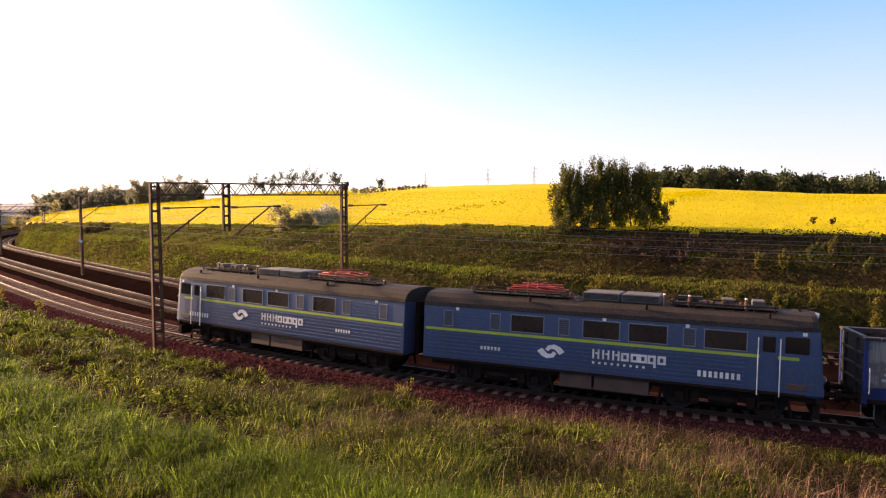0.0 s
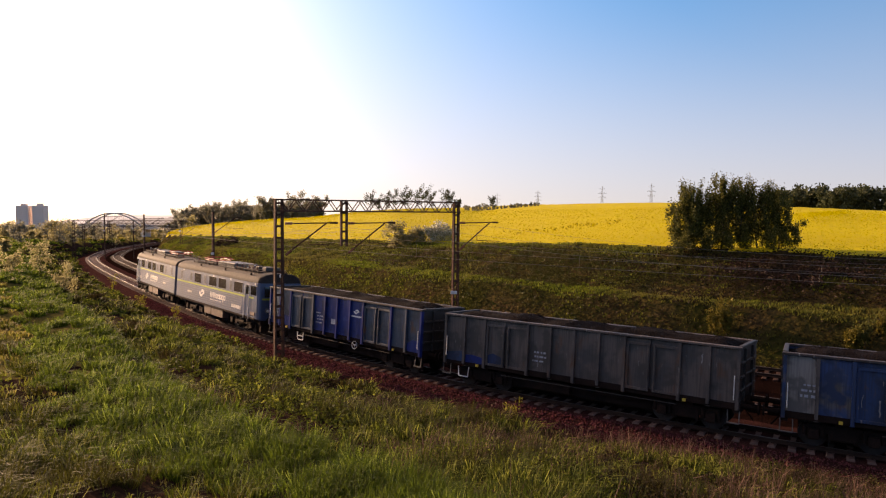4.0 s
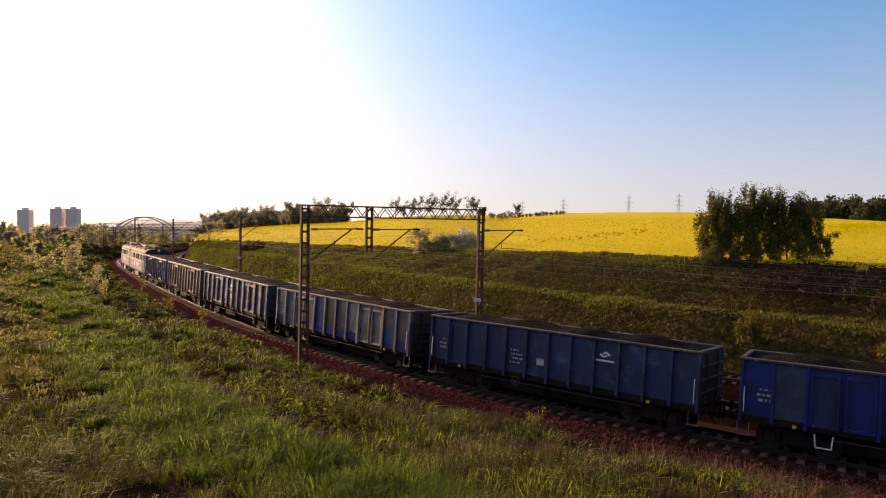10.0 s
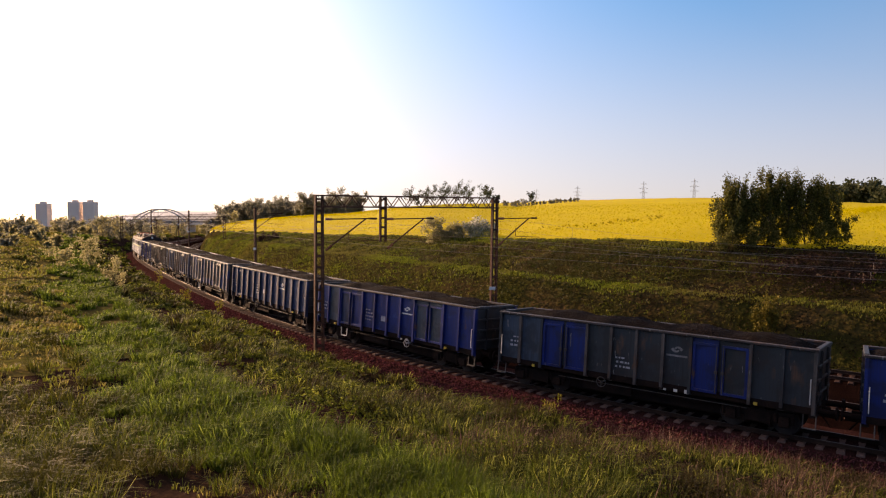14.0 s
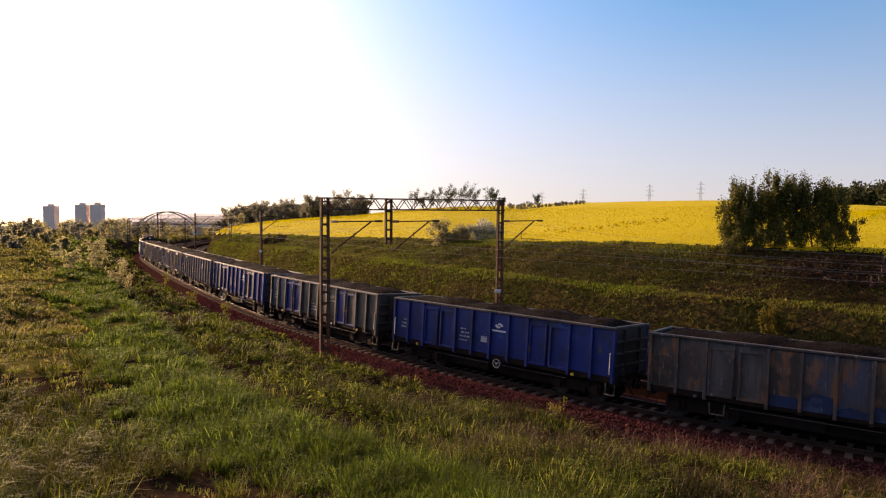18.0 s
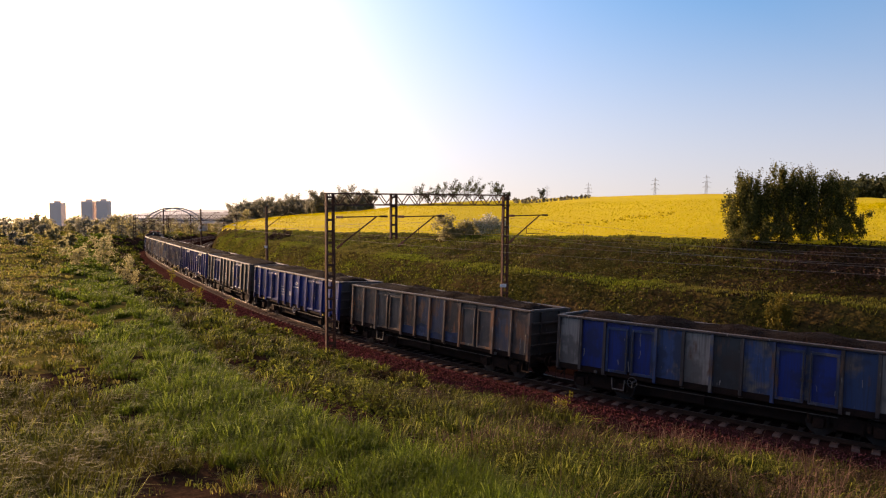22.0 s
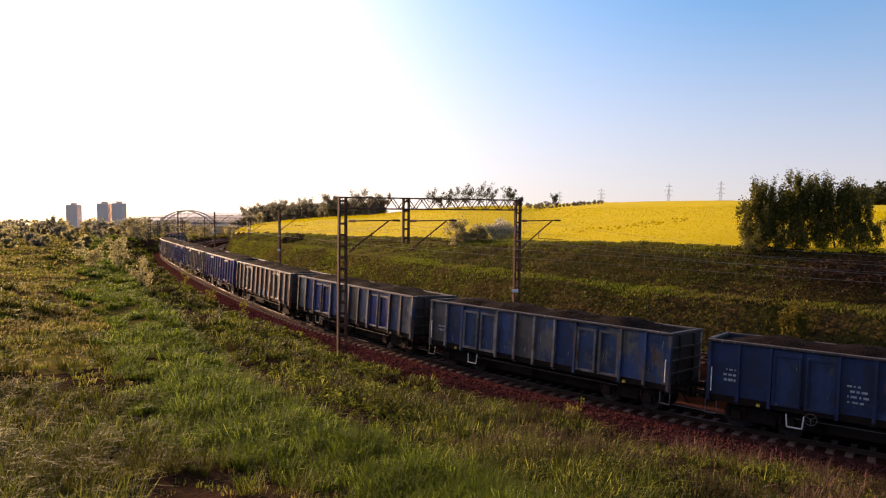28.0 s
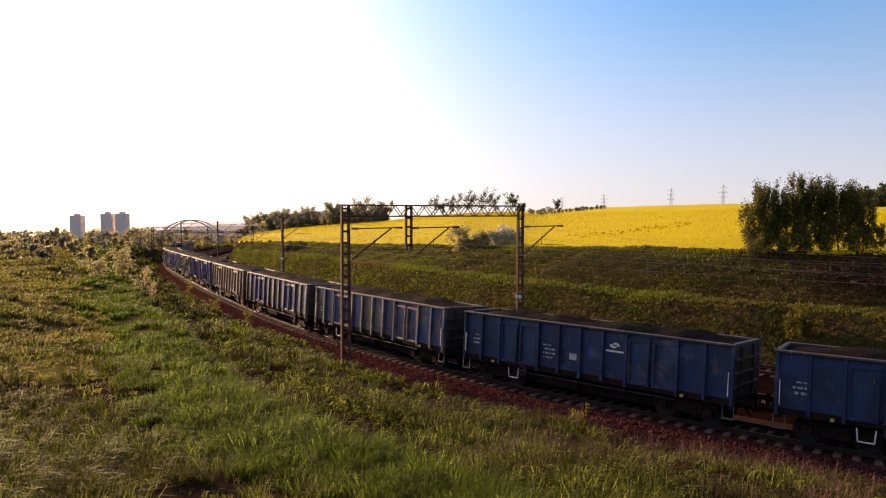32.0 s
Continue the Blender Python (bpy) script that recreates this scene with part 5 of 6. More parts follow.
def meadow():
    rng = np.random.default_rng(21)
    x, y = pick(rng, 72000, -39, 50, 1.8, 300)
    s, d = line_coords(x, y)
    foot, brk, shelf = bank_lines(s)
    r = np.hypot(x, y)
    bare = rough_noise(x * 0.8 + 3, y * 0.8 + 1) + 0.5 * rough_noise(x * 1.9, y * 1.7 + 6)
    back = d - brk + 0.7 * rough_noise(x * 0.5, y * 0.5 + 8) + rng.normal(0, 0.35, len(x))
    strip = np.interp(s, (0, 9, 14, 30, 60), (1.6, 1.9, 2.2, 2.4, 3.0))
    green = (back < strip) & ((d > brk - 0.2) | (s > 16))
    # short turf, thinner over the bare spots and close to the lookout
    keep = (d > brk - 0.4) & ~green & (rng.random(len(x)) < np.interp(bare, (-0.2, 0.7), (1.0, 0.12)) ** np.interp(r, (10, 30), (1.0, 0.3)) * np.interp(r, (6, 13, 26), (0.03, 0.16, 1.0)))
    tx, ty, tr = x[keep], y[keep], r[keep]
    v, f = blades(rng, tx, ty, ground_z(tx, ty), rng.uniform(0.08, 0.24, len(tx)) * np.interp(tr, (8, 60, 300), (0.8, 1.4, 4)), np.maximum(0.0035, tr * 0.0009), 1.15, 13)
    stuff("short_grass", v, f, M_DRYGRASS, "short yellowish grass with dry brown patches", "grass")
    # tussocks: single tufts whose blades fall outwards, standing close along the shelf's edge
    near = np.interp(r, (5, 14, 40, 100, 300), (0.19, 0.26, 0.42, 0.7, 0.3))
    keep = (d > foot + 0.4) & (d > brk - 1.5) & (rng.random(len(x)) < np.where(green, 0.85, np.interp(bare, (-0.7, 0.35), (0.62, 0.06)) * np.interp(r, (14, 30), (1.0, 0.4))) * near)
    x, y, d, brk, r, green = (q[keep] for q in (x, y, d, brk, r, green))
    tall = rng.uniform(0.24, 0.52, len(x)) * np.where(d < brk - 0.3, 0.7, 1.0) * np.interp(rough_noise(x * 1.2, y * 1.2), (-0.7, 0.7), (0.7, 1.2)) * np.interp(r, (100, 300), (1, 2.5))
    v, f = blades(rng, x, y, ground_z(x, y), tall, np.maximum(0.0045, r * 0.0006), 1.1, 64, tall * rng.uniform(0.25, 0.6, len(x)) + 0.003 * r)
    lush = np.repeat(green, 64)
    v = v.reshape(-1, 5, 3)
    for q, m, name, label in ((lush, M_LUSH, "meadow_grass", "lush green spring grass in backlit tufts"), (~lush, M_GRASS, "tussock_grass", "olive green tussocks of grass on the meadow")):
        b = np.arange(int(q.sum()))[:, None] * 5
        stuff(name, v[q].reshape(-1, 3), np.concatenate([b + (0, 1, 2), b + (0, 2, 3), b + (3, 2, 4)], 0), m, label, "grass")
    bx, by = pick(rng, 3000, 50, 321, 1.0, 40)
    s2, d2 = line_coords(bx, by)
    ok = d2 > bank_lines(s2)[0] + 0.5
    v, f = blades(rng, bx[ok], by[ok], ground_z(bx[ok], by[ok]), rng.uniform(0.12, 0.3, ok.sum()), np.maximum(0.01, 0.0022 * np.hypot(bx, by)[ok]), 0.7, 7)
    stuff("rough_grass", v, f, M_GRASS, "rough grass on the meadow behind the lookout", "grass")


def bank_growth():
    rng = np.random.default_rng(22)
    # near bank: tussocks of long grass standing apart, with low weeds in the gaps
    x, y = pick(rng, 26000, -38, 50, 6, 240)
    s, d = line_coords(x, y)
    foot, brk, shelf = bank_lines(s)
    right = x + 0.35 * (y - 14) > 1.5
    keep = (d > foot + 0.15 + 0.5 * right) & (d < brk - 1.0)
    x, y, d, foot = x[keep], y[keep], d[keep], foot[keep]
    r = np.hypot(x, y)
    swell = rough_noise(x * 0.55 + 1, y * 0.55)
    stands, own = [], {}
    for k in range(len(x)):
        gap = 0.17 + 0.0075 * r[k] + 0.15 * max(0.0, -swell[k])
        cell = (int(x[k] // 0.5), int(y[k] // 0.5))
        reach = int(gap / 0.5) + 1
        if all((x[k] - x[q]) ** 2 + (y[k] - y[q]) ** 2 > gap * gap for a in range(-reach, reach + 1) for b in range(-reach, reach + 1) for q in own.get((cell[0] + a, cell[1] + b), ())):
            own.setdefault(cell, []).append(k)
            stands.append(k)
    x, y, d, foot, r, swell = (q[stands] for q in (x, y, d, foot, r, swell))
    clump = np.interp(swell, (-0.6, 0.1, 0.7), (0.18, 0.36, 0.6)) * rng.uniform(0.6, 1.35, len(x)) * np.interp(d - foot, (0.2, 2.0), (0.6, 1.0))
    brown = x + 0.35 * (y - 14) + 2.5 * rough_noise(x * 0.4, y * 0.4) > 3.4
    weedy = rough_noise(x * 0.9 + 4, y * 0.9 + 2) + rng.normal(0, 0.2, len(x)) > 0.12
    g = ~weedy
    v, f = blades(rng, x[g], y[g], ground_z(x[g], y[g]), 0.1 + clump[g] * 1.3, np.maximum(0.005, r[g] * 0.00062), 1.0, 64, 0.08 + 0.25 * clump[g] + 0.0025 * r[g])
    stuff("bank_grass", v, f, M_BANKGRASS, "tussocks of long green grass on the bank", "grass")
    per = 70
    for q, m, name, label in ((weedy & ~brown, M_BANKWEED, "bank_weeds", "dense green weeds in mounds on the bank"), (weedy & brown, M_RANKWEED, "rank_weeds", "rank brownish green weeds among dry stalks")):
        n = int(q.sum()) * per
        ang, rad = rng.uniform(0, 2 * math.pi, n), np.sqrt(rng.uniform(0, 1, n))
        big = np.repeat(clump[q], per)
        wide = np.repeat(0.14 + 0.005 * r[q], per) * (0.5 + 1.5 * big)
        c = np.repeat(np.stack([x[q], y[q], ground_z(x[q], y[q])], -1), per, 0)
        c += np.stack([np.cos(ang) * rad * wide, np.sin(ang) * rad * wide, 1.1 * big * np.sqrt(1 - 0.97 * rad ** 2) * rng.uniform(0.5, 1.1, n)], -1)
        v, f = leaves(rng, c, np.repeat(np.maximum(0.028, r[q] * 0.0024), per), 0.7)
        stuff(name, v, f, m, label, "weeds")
    # far slope
    n = 46000
    s = rng.uniform(-30, 165, n)
    q = rng.uniform(0.03, 1.01, n)
    d = -(13.2 + q * (field_edge(s) - 13.2))
    px, py, ph = (np.interp(s, ARC, q) for q in (_x, _y, _h))
    x, y = px - np.sin(ph) * d, py + np.cos(ph) * d
    keep = (np.degrees(np.arctan2(x, y)) < 50) & (y > 5)
    x, y, s, d, q = x[keep], y[keep], s[keep], d[keep], q[keep]
    z = ground_z(x, y)
    band = (np.abs(q - 0.335) < 0.06 + 0.03 * np.sin(s * 0.35)) | ((q > 0.9 + 0.05 * np.sin(s * 0.2)) & (s > 20)) | (rng.random(len(s)) + 0.4 * rough_noise(x * 0.25, y * 0.25) < np.interp(s, (18, 40, 70, 110), (0.0, 0.22, 0.6, 0.8)))
    thick = np.interp(rough_noise(x * 0.6, y * 0.6 + 4), (-0.5, 0.6), (0.06, 0.42))
    per = 5
    w = ~band
    c = np.repeat(np.stack([x, y, z], -1)[w], per, 0) + rng.normal(0, 0.22, (w.sum() * per, 3)) * (1, 1, 0)
    c[:, 2] += np.repeat(thick[w], per) * rng.uniform(0.0, 1.0, len(c))
    v, f = leaves(rng, c, 0.055 + 0.0006 * np.repeat(np.hypot(x, y)[w], per), 0.5, 0.6)
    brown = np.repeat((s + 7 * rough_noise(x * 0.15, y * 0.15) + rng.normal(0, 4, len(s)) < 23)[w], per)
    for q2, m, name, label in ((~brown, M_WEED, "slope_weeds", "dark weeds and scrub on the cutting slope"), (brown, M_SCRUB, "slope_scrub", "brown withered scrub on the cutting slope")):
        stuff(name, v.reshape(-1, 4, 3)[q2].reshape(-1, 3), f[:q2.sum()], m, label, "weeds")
    v, f = blades(rng, x[band], y[band], z[band], np.full(band.sum(), 0.22), 0.012 + 0.0003 * np.hypot(x, y)[band], 1.0, 5)
    stuff("slope_grass", v, f, M_SLOPEGRASS, "brighter grass along the terrace and the slope's edge", "grass")


def stalks():
    rng = np.random.default_rng(23)
    x, y = rng.uniform(-6.0, 14.0, 2600), rng.uniform(6.5, 26.0, 2600)
    s, d = line_coords(x, y)
    foot, brk, shelf = bank_lines(s)
    dense = rough_noise(x * 0.9 + 7, y * 0.9) + np.interp(x, (-6, 0, 4, 10), (-0.35, 0.0, 0.12, 0.5)) + rng.normal(0, 0.2, len(x))
    keep = (d > foot + 0.5) & (d < brk - 0.6) & (dense > 0.38)
    x, y = x[keep], y[keep]
    v, f = blades(rng, x, y, ground_z(x, y), rng.uniform(0.5, 1.2, len(x)), np.full(len(x), 0.0055), 0.6, 11, rng.uniform(0.08, 0.3, len(x)))
    stuff("dry_stalks", v, f, M_STALK, "dry pale brown stalks in bunches among the grass", "stalks")


def rape():
    rng = np.random.default_rng(24)
    n = 95000
    s = rng.uniform(-60, 260, n)
    d = -(field_edge(s) + 0.4 + 85 * rng.uniform(0, 1, n) ** 1.7)
    px, py, ph = (np.interp(s, ARC, q) for q in (_x, _y, _h))
    x, y = px - np.sin(ph) * d, py + np.cos(ph) * d
    az = np.degrees(np.arctan2(x, y))
    keep = (az < 50) & (az > -36) & (y > 5)
    x, y, d = x[keep], y[keep], d[keep]
    r = np.hypot(x, y)
    c = np.stack([x, y, ground_z(x, y) + rng.uniform(0.05, 0.75, len(x)) * 0.9], -1)
    v, f = leaves(rng, c, 0.035 + 0.0005 * r, 0.5)
    stuff("rape_flowers", v, f, M_RAPEBIT, "bright yellow flowering rape plants in the field", "rape crop")


M_SLOPEGRASS = leaf_mat("slope_grass", (0.06, 0.088, 0.009), (0.115, 0.155, 0.014), (0.2, 0.225, 0.04), 0.5, (0.12, (0.12, 0.115, 0.028)))
M_BANKGRASS = leaf_mat("bank_grass", (0.01, 0.016, 0.003), (0.062, 0.084, 0.01), (0.32, 0.35, 0.07), 0.55, None, (0.45, (0.034, 0.028, 0.01)))
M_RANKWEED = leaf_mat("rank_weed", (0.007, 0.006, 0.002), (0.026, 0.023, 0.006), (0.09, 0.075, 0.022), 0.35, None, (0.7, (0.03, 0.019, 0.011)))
M_BANKWEED = leaf_mat("leafy_weed", (0.025, 0.036, 0.005), (0.095, 0.125, 0.014), (0.24, 0.26, 0.048), 0.5, None, (0.6, (0.065, 0.08, 0.014)))
meadow()
bank_growth()
stalks()
rape()


def tramlines():
    """Wheel tracks through the crop, where darker stems show."""
    rng = np.random.default_rng(31)
    lines = (((13, 79), (17.5, 81), (22.9, 84.9), (32, 95.7), (43.9, 110.6), (60, 128)), ((8, 92), (16, 99), (33, 109), (52, 122)))
    P = []
    for k, line in enumerate(lines):
        for side in (-0.9, 0.9):
            for (x0, y0), (x1, y1) in zip(line, line[1:]):
                m = int(math.hypot(x1 - x0, y1 - y0) * (3 if k == 0 and x0 < 25 else 0.2))
                q = rng.uniform(0, 1, m)
                P.append(np.stack([x0 + (x1 - x0) * q + rng.normal(0, 0.22, m), y0 + (y1 - y0) * q + side + rng.normal(0, 0.22, m)], -1))
    P = np.concatenate(P)
    c = np.concatenate([P, (ground_z(P[:, 0], P[:, 1]) + rng.uniform(0.3, 0.85, len(P)))[:, None]], 1)
    v, f = leaves(rng, c, 0.2, 0.8)
    stuff("tramline_stems", v, f, M_STEM, "dark green stems along wheel tracks in the crop", "rape crop")


M_STEM = leaf_mat("rape_stem", (0.22, 0.19, 0.01), (0.34, 0.27, 0.012), (0.5, 0.38, 0.01), 0.3)
tramlines()


def tree(x, y, height, spread, seed, count, size, mat, label, name="tree", upright=0.75, group="", low=0.15, sink=0.3, loose=0.19):
    """Tapered trunk, rising limbs and a crown of small leaves gathered along the twigs."""
    rng = np.random.default_rng(seed)
    z0 = float(ground_z(np.array([x]), np.array([y]))[0]) - sink
    root = tagged(new(name), label, name.replace("_", " "), group)
    root.location = (x, y, z0)
    wood, tips = Geo(), []
    top = Vector((rng.normal(0, 0.1) * height * 0.3, rng.normal(0, 0.1) * height * 0.3, height * 0.92))
    girth = height * 0.016
    mid = top * 0.5 + Vector((rng.normal(0, 0.03), rng.normal(0, 0.03), 0)) * height
    trunk = [Vector((0, 0, 0)), mid, top]
    wood.tube(trunk[0], trunk[1], girth, girth * 0.65, 8).tube(trunk[1], trunk[2], girth * 0.65, girth * 0.12, 6)
    limbs = 16 if count > 2500 else (9 if count > 500 else 6)
    for k in range(limbs):
        q = low + (0.92 - low) * (k + rng.uniform(0, 0.8)) / limbs
        p = trunk[0].lerp(mid, q * 2) if q < 0.5 else mid.lerp(top, q * 2 - 1)
        a = k * 2.4 + rng.uniform(-0.5, 0.5)
        reach = spread * (0.55 + 0.6 * math.sin(min(q * 2.6, 3.0))) * rng.uniform(0.6, 1.15)
        end = p + Vector((math.cos(a) * reach, math.sin(a) * reach, reach * upright * rng.uniform(0.6, 1.6) + 0.05 * height))
        bow = p.lerp(end, 0.5) + Vector((math.cos(a), math.sin(a), -0.3)) * reach * 0.12
        wood.tube(p, bow, girth * 0.38, girth * 0.22, 5, caps=False).tube(bow, end, girth * 0.22, girth * 0.06, 4, caps=False)
        for _ in range(8 if upright > 1.5 else 5):
            b = p.lerp(bow, rng.uniform(0.4, 1.0)) if rng.random() < 0.35 else bow.lerp(end, rng.uniform(0.1, 1.0))
            rise_by = rng.uniform(0.35, 1.15) * upright * 0.6 if upright > 1.5 else rng.uniform(0.05, 0.45)
            t = b + Vector((rng.normal(0, 0.2), rng.normal(0, 0.2), rise_by)) * spread * 0.7
            if count > 900:
                wood.tube(b, t, girth * 0.08, girth * 0.03, 3, caps=False)
            tips.append((b, t))
    for _ in range(5):
        tips.append((mid.lerp(top, 0.6), top + Vector((rng.normal(0, 0.1), rng.normal(0, 0.1), rng.uniform(0, 0.1))) * height * (0.6 if upright > 1.5 else 1.0)))
    part("trunk", wood, M_BARK, root)
    pick_tip = rng.integers(0, len(tips), count)
    A = np.array([tuple(t[0]) for t in tips])[pick_tip]
    B = np.array([tuple(t[1]) for t in tips])[pick_tip]
    c = A + (B - A) * rng.uniform(-0.1, 1.15, (count, 1)) + rng.normal(0, 1, (count, 3)) * spread * loose * ((0.75, 0.75, 1.5) if upright > 1.5 else (1, 1, 1))
    v, f = leaves(rng, c, np.full(count, size), 1.2)
    part("crown", cloud_mesh("crown", v, f, mat), None, root)
    return root


def growths():
    # the group of young trees at the field's edge
    for x, y, h, sp, seed in ((21.9, 52.2, 3.3, 0.84, 1), (22.6, 51.8, 4.2, 0.79, 2), (23.3, 52.3, 4.6, 0.73, 8), (23.9, 51.9, 3.7, 0.73, 10), (24.7, 52.2, 4.6, 0.79, 3), (25.3, 51.8, 5.3, 0.79, 4), (26.0, 52.2, 4.5, 0.73, 12), (26.9, 51.8, 4.5, 0.73, 5), (27.4, 52.1, 5.2, 0.79, 9), (28.2, 51.7, 4.7, 0.84, 6), (29.0, 51.9, 4.2, 0.84, 14), (29.8, 51.5, 3.4, 0.79, 15)):
        tree(x, y, h, sp, seed, 4300, 0.085, M_LEAF, "young dark green broadleaf tree at the edge of the rape field", group="trees at the field edge", upright=1.55, low=0.03, loose=0.2)
    tree(30.8, 51.0, 1.8, 0.6, 7, 1900, 0.07, M_LEAF, "low dark green bush beside the young trees", "bush", 1.5, low=0.05)
    for k, x in enumerate((21.4, 22.4, 23.5, 25.2, 26.9, 28.6, 30.0)):
        tree(x, 50.8 + 0.4 * math.sin(k * 2.1), 1.3 + 0.4 * math.sin(k * 1.3), 0.6, 40 + k, 1300, 0.07, M_LEAF, "low scrub growing under the young trees", "bush", 0.9, "scrub under the trees", low=0.05)
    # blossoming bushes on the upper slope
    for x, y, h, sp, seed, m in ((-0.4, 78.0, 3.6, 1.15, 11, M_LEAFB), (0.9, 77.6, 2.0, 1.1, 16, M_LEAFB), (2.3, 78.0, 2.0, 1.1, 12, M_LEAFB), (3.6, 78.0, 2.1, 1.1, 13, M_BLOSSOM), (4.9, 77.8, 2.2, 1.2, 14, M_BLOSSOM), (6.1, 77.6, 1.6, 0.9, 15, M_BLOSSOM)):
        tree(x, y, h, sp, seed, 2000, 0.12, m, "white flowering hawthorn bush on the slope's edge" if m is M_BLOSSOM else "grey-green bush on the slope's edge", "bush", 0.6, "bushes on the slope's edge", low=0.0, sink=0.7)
    # thin trees along the crest of the field
    rng = random.Random(5)
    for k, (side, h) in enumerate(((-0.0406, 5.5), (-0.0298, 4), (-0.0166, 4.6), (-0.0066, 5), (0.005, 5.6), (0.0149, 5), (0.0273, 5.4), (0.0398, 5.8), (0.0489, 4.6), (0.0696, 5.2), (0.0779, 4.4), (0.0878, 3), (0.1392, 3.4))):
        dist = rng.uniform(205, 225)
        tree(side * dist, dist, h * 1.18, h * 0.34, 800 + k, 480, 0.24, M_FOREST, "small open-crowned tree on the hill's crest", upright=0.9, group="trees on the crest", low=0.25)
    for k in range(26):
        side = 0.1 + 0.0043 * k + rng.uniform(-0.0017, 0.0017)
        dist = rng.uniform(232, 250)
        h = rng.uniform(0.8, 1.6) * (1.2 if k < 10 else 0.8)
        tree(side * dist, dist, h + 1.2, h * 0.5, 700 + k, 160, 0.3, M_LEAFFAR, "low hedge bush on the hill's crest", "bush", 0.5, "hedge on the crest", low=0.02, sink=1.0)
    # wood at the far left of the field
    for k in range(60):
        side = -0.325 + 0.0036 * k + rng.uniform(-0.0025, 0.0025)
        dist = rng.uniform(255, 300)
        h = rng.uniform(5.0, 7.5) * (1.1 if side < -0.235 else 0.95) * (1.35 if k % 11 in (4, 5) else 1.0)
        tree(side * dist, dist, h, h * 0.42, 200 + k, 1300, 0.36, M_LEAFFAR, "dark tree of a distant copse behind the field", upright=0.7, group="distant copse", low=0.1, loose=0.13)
    # wood on the ridge
    for k in range(64):
        az = 29.0 + 0.42 * k + rng.uniform(-0.2, 0.2)
        dist = rng.uniform(380, 430)
        h = rng.uniform(10.5, 14)
        tree(dist * math.sin(radians(az)), dist * math.cos(radians(az)), h * (1.0 if k > 3 else 0.7), h * 0.4, 300 + k, 800, 0.95, M_FOREST, "dark green forest tree on the ridge", upright=0.4, group="forest on the ridge", low=0.1)
    # scrub over the near shelf
    for k in range(190):
        az = rng.uniform(-41, -23.0)
        dist = 85 * (4.0 ** rng.random())
        x, y = dist * math.sin(radians(az)), dist * math.cos(radians(az))
        s, d = line_coords([x], [y])
        if d[0] < 11:
            continue
        h = rng.uniform(1.4, 3.6) * (dist / 150) ** 0.75
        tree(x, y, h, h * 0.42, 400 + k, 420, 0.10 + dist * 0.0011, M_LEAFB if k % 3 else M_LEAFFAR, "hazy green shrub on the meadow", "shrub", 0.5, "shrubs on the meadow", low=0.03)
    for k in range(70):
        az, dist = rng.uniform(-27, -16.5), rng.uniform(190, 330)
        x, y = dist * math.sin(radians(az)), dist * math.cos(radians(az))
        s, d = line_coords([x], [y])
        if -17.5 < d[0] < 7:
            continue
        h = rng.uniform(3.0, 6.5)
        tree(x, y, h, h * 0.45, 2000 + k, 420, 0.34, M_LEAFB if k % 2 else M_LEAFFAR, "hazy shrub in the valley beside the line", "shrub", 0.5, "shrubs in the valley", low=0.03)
    for x, y, h in ((-26.4, 52.0, 2.6), (-25.4, 53.6, 1.9), (-27.8, 51.0, 1.6)):
        tree(x, y, h, 0.8, int(h * 100), 900, 0.09, M_LEAFB, "thin pale green shrub on the bank", "shrub", 0.9, low=0.1)
    for x, y, h in ((4.6, 26.4, 0.85), (-24.6, 60.5, 2.0), (-15.6, 49.0, 1.2), (-20.2, 55.0, 1.1)):
        tree(x, y, h, 0.35, int(h * 90) + 5, 260, 0.06, M_YELLOWLEAF, "yellow-green young weed beside the ballast", "weed", 1.3, "weeds beside the ballast", low=0.1, sink=0.05)


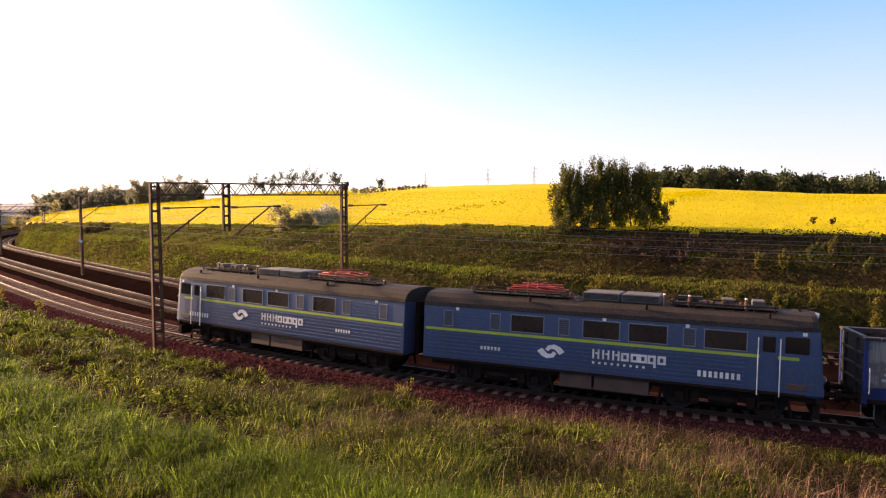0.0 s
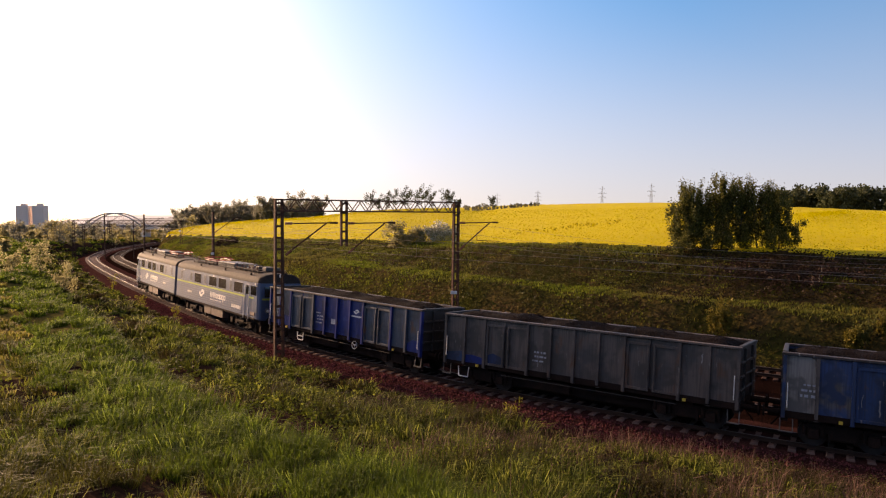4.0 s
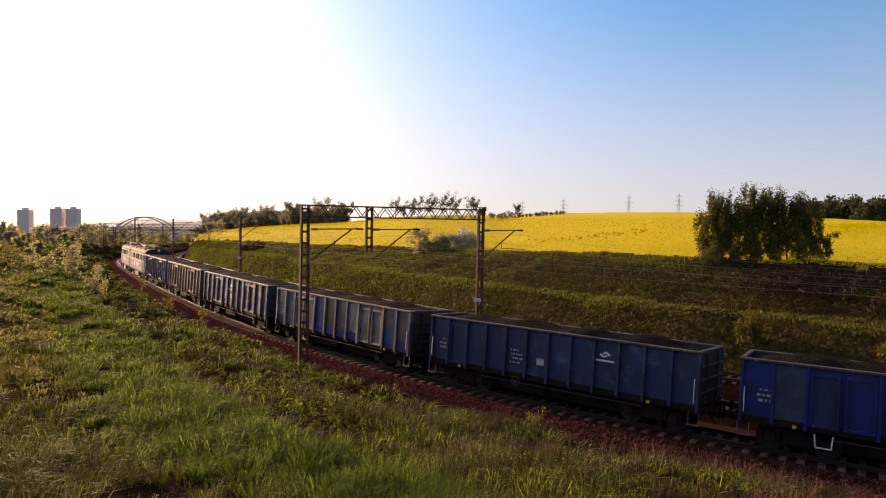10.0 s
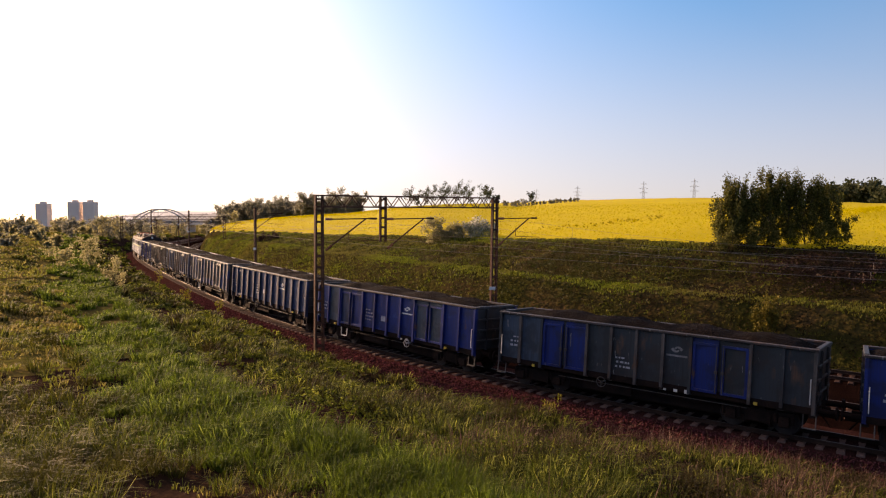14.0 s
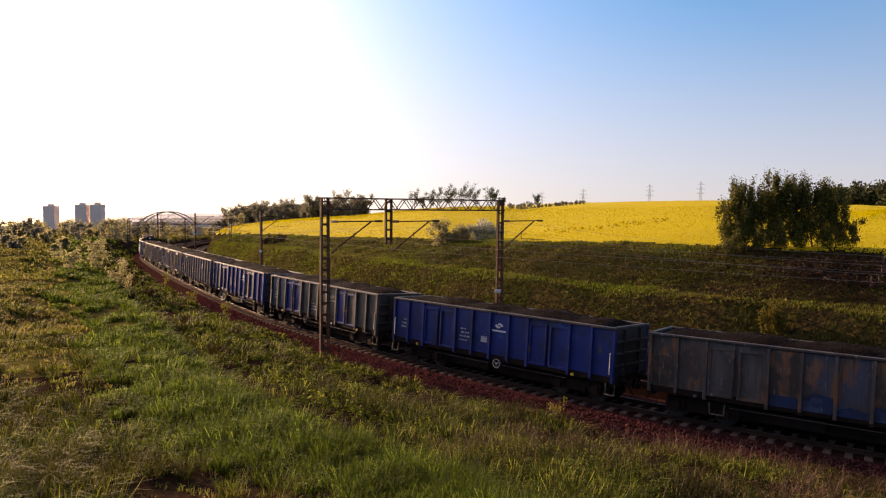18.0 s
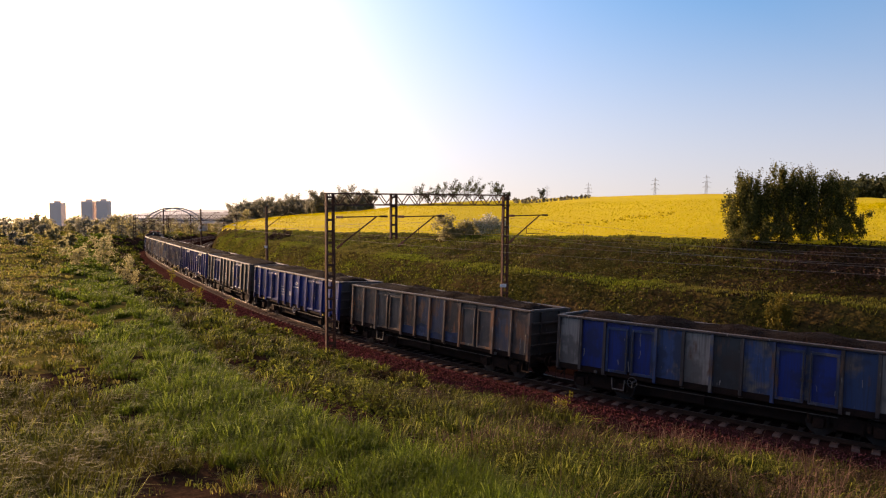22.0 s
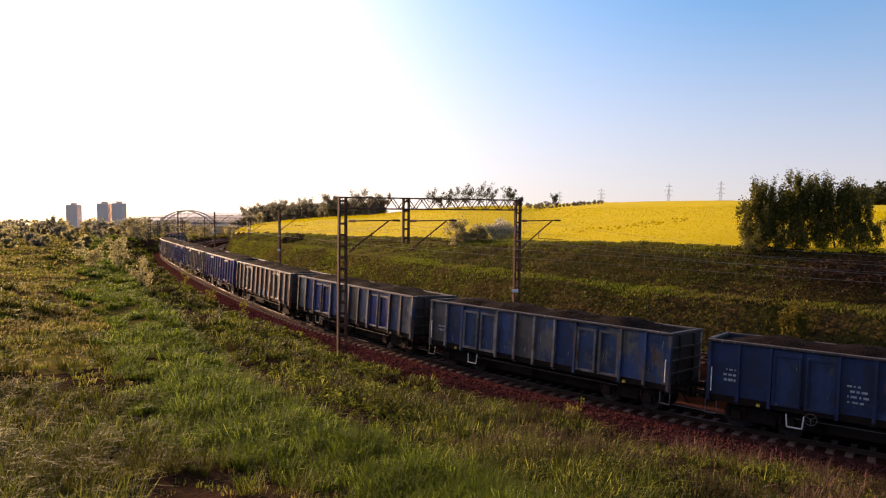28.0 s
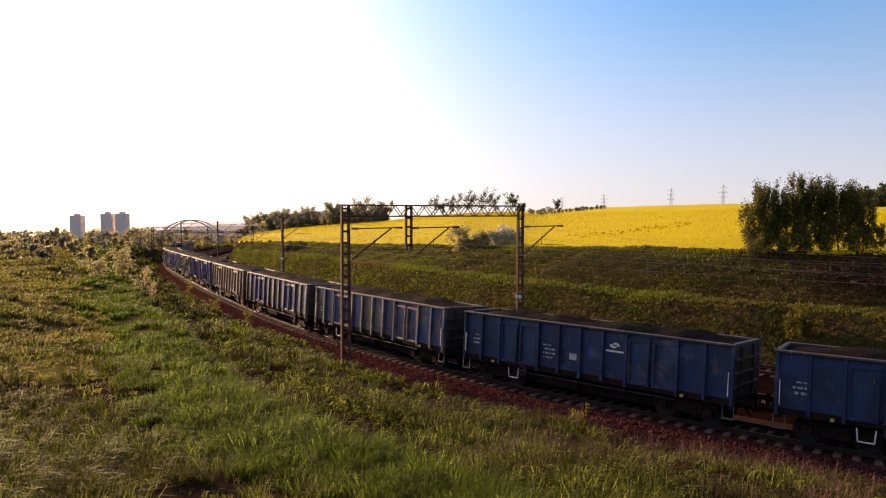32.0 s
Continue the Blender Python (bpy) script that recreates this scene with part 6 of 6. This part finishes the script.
def slope_details():
    rng = np.random.default_rng(51)
    # bare brown ground with dead leaves under the young trees
    n = 9000
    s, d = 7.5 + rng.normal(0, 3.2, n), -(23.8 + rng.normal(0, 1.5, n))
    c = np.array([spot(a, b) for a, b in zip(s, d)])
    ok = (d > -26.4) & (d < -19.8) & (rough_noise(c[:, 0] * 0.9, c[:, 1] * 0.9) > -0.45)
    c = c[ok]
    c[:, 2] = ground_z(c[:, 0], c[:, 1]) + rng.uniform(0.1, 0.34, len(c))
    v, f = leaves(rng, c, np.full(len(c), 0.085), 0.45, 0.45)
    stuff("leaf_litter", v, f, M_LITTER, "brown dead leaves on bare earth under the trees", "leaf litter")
    # upright weeds on the steep foot of the slope and beside the trees
    for k in range(34):
        if k < 24:
            a, b = -13 + 26 * rng.random(), -(14.4 + 1.6 * rng.random())
        else:
            a, b = -7 + 9 * rng.random(), -(20.5 + 4.2 * rng.random())
        x, y, _ = spot(a, b)
        h = rng.uniform(0.7, 1.35) * (1.0 if k < 24 else 0.7)
        tree(x, y, h, h * 0.3, 900 + k, 520, 0.085, M_YELLOWWEED if k % 3 else M_LEAF, "tall olive brown weed on the cutting slope", "weed", 1.6, "tall weeds on the slope", low=0.1, sink=0.05)
    for x, y, h in ((43.0, 48.4, 0.55), (43.8, 47.2, 0.6)):
        tree(x, y, h, h * 0.35, int(x * 10), 260, 0.07, M_LITTER, "withered brown weed standing in the rape field", "weed", 0.9, "withered weeds in the field", low=0.2, sink=0.05)
    for x, y, h in ((-28.5, 115.8, 1.5), (-29.9, 116.5, 1.2), (-27.4, 116.8, 1.3)):
        tree(x, y, h, h * 0.6, int(h * 70), 700, 0.11, M_LITTER, "bare brown scrub in a scar of the slope", "bush", 0.5, "scrub on the slope scar", low=0.05)


M_FOREST = leaf_mat("forest_leaf", (0.0413, 0.0525, 0.0263), (0.0562, 0.0675, 0.0338), (0.0713, 0.0788, 0.0413), 0.25)
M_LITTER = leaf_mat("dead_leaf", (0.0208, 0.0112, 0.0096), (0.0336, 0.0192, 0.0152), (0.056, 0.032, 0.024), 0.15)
M_YELLOWWEED = leaf_mat("olive_weed", (0.075, 0.065, 0.012), (0.12, 0.10, 0.018), (0.18, 0.14, 0.03), 0.35)
# shrub leaves paled so that the colour carries the meadow's haze
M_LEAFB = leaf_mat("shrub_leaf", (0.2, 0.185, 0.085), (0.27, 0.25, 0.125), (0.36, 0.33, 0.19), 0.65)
M_YELLOWLEAF = leaf_mat("young_yellow_leaf", (0.12, 0.13, 0.018), (0.2, 0.185, 0.025), (0.3, 0.25, 0.045), 0.4)
growths()
slope_details()


# ---- distance ----
def pylon(x, dist, top):
    z1 = top
    z0 = float(ground_z(np.array([x]), np.array([dist]))[0])
    z0 = max(z0, z1 - 38)
    root = tagged(new("pylon"), "distant grey steel lattice power pylon", "pylon", "power pylons")
    root.location = (x, dist, z0)
    h = z1 - z0
    g = Geo()
    for sx in (-1, 1):
        for sy in (-1, 1):
            g.beam((sx * 1.3, sy * 1.3, 0), (sx * 0.5, sy * 0.5, h * 0.72), 0.14, 0.14).beam((sx * 0.5, sy * 0.5, h * 0.72), (0, 0, h), 0.11, 0.11)
    for k in range(9):
        a, b = 1.3 - 0.8 * k / 9, 1.3 - 0.8 * (k + 1) / 9
        for sy in (-1, 1):
            g.beam((-a, sy * a, h * 0.08 * k), (b, sy * b, h * 0.08 * (k + 1)), 0.06, 0.06).beam((a, sy * a, h * 0.08 * k), (-b, sy * b, h * 0.08 * (k + 1)), 0.06, 0.06)
    part("tower", g, M_STEELFAR, root)
    for q, w in ((0.5, 3.6), (0.68, 4.2), (0.86, 3.0)):
        a = Geo().beam((-w, 0, h * q), (w, 0, h * q), 0.16, 0.16).beam((-w, 0, h * q), (0, 0, h * (q + 0.07)), 0.15, 0.15).beam((w, 0, h * q), (0, 0, h * (q + 0.07)), 0.15, 0.15)
        part("crossarm", a, M_STEELFAR, root)


M_STEELFAR = surface("galvanised_steel", (0.3, 0.31, 0.33), (0.25, 0.26, 0.28), None, 0.5, 4.0, 0.6, 0.4, bump=0)
for x, dist, top in ((144.4, 700, 27), (197.1, 650, 31), (226.7, 600, 32), (360, 560, 29), (116.6, 800, 26), (64.2, 900, 22)):
    pylon(x, dist, top)


# panes far paler than glass: the haze is put into their colour
M_PALEWIN = surface("hazed_window", (0.45, 0.42, 0.42), (0.38, 0.36, 0.37), None, 0.5, 4.0, 0.4, bump=0)


def tower_block(x, w, dist, top, base):
    root = tagged(new("apartment_tower"), "pale concrete high-rise apartment block in the distance", "apartment block", "distant apartment towers")
    root.location = (x, dist, base)
    h, half = top - base, w / 2
    part("wall", Geo().box(-half, half, -6, 6, 0, h, 0, 0.3), M_CONCRETE, root)
    part("roof_house", Geo().box(-half * 0.4, half * 0.4, -3, 3, h, h + 2.6, 0, 0.2), M_CONCRETE, root)
    rows = int(h / 2.8)
    for k in range(rows):
        for j in range(5):
            xx = -half + (j + 0.5) * 2 * half / 5
            part("window", Geo().box(xx - 0.7, xx + 0.7, -6.08, -5.95, 1.1 + k * 2.8, 2.2 + k * 2.8), M_PALEWIN, root)


for x, w, top in ((-514.5, 15, 1.6), (-472.8, 15, 4), (-453.3, 14, 4.4)):
    tower_block(x, w, 900, top, -34)


def arch_bridge(x0, x1, dist, deck, crown):
    """A steel tied-arch bridge across the valley."""
    root = tagged(new("arch_bridge"), "steel tied-arch bridge over the railway in the haze", "bridge")
    root.location = (0, dist, 0)
    for y in (-3.5, 3.5):
        g = Geo()
        pts = [(x0 + (x1 - x0) * k / 16, y, deck + (crown - deck) * 4 * (k / 16) * (1 - k / 16)) for k in range(17)]
        for a, b in zip(pts, pts[1:]):
            g.beam(a, b, 0.5, 0.55)
        part("arch_rib", g, M_STEELFAR, root)
        for p in pts[1:-1]:
            part("hanger", Geo().tube((p[0], y, deck), p, 0.08, n=5), M_STEELFAR, root)
    part("deck", Geo().box(x0 - 14, x1 + 14, -4, 4, deck - 1.0, deck, 0, 0.1), M_CONCRETE, root)
    for x in (x0, x1):
        part("pier", Geo().box(x - 1.2, x + 1.2, -4, 4, deck - 16, deck - 1.0, 0, 0.2), M_CONCRETE, root)
    part("railing", Geo().box(x0 - 14, x1 + 14, -4, -3.9, deck, deck + 1.0), M_STEELFAR, root)


HILLTOP = (-0.03, -0.0315, -0.0275, -0.0205, -0.0145, -0.0135, -0.032, -0.04)


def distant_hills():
    """Low hills behind the town as one backdrop, their haze painted as a pale glow."""
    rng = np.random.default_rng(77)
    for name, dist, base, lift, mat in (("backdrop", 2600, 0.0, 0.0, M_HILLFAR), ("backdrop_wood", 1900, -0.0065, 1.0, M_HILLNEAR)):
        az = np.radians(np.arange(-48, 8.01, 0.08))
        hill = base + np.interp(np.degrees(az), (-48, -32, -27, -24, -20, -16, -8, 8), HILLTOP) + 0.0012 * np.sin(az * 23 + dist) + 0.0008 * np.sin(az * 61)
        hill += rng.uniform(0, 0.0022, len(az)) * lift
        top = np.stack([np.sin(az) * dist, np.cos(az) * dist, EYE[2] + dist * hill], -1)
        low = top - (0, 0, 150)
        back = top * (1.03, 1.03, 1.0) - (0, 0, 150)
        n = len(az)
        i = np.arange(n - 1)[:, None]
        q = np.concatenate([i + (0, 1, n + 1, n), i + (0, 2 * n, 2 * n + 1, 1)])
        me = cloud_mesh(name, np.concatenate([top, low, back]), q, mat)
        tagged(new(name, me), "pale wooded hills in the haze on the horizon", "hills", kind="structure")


def haze_glow_mat(name, c):
    """The plain pale colour of a far backdrop: painted haze that glows by itself."""
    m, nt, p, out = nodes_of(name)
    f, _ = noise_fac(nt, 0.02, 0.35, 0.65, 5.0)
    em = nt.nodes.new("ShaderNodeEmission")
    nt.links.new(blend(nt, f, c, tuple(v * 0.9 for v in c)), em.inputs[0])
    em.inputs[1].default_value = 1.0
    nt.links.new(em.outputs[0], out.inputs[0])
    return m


M_HILLFAR = haze_glow_mat("haze_glow_hill", (0.56, 0.53, 0.56))
M_HILLNEAR = haze_glow_mat("haze_glow_wood", (0.30, 0.28, 0.29))
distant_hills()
arch_bridge(-146, -118.7, 330, -2.6, 3.6)


# ---- permanent way, piece by piece ----
build_track(1, TRACKS[0], -70, 262)
build_track(2, TRACKS[1], -40, 262)
build_track(3, TRACKS[2], -20, 262)


# ---- what moves ----
def motions():
    times = [0.5 * k for k in range(65)]
    for thing, back, pivots in TRAIN:
        rows = []
        for t in times:
            s = train_front(t) - back
            x0, y0, _ = along(s - pivots / 2)
            x1, y1, _ = along(s + pivots / 2)
            turn = math.degrees(math.atan2(y1 - y0, x1 - x0))
            z0, z1 = float(rise(s - pivots / 2)), float(rise(s + pivots / 2))
            dip = math.degrees(math.atan2(z0 - z1, pivots))
            rows.append((t, pose((x0 + x1) / 2, (y0 + y1) / 2, (z0 + z1) / 2, 0, dip, turn) @ pose(0, 0, 0, math.degrees(CANT), 0, 0)))
        walk(thing, rows)
    for wheel, radius in WHEELS:
        home = Matrix.Translation(wheel.location)
        rows, last, k, end = [(0.0, home)], 0.0, 0, 32 * FPS
        while k < end:
            j = k + 1
            while j < end and (train_front((j + 1) / FPS) - 31.7) / radius - last < 1.4:
                j += 1
            k, last = j, (train_front(j / FPS) - 31.7) / radius
            rows.append((k / FPS, home @ Matrix.Rotation(last, 4, "Y")))
        walk(wheel, rows)


motions()
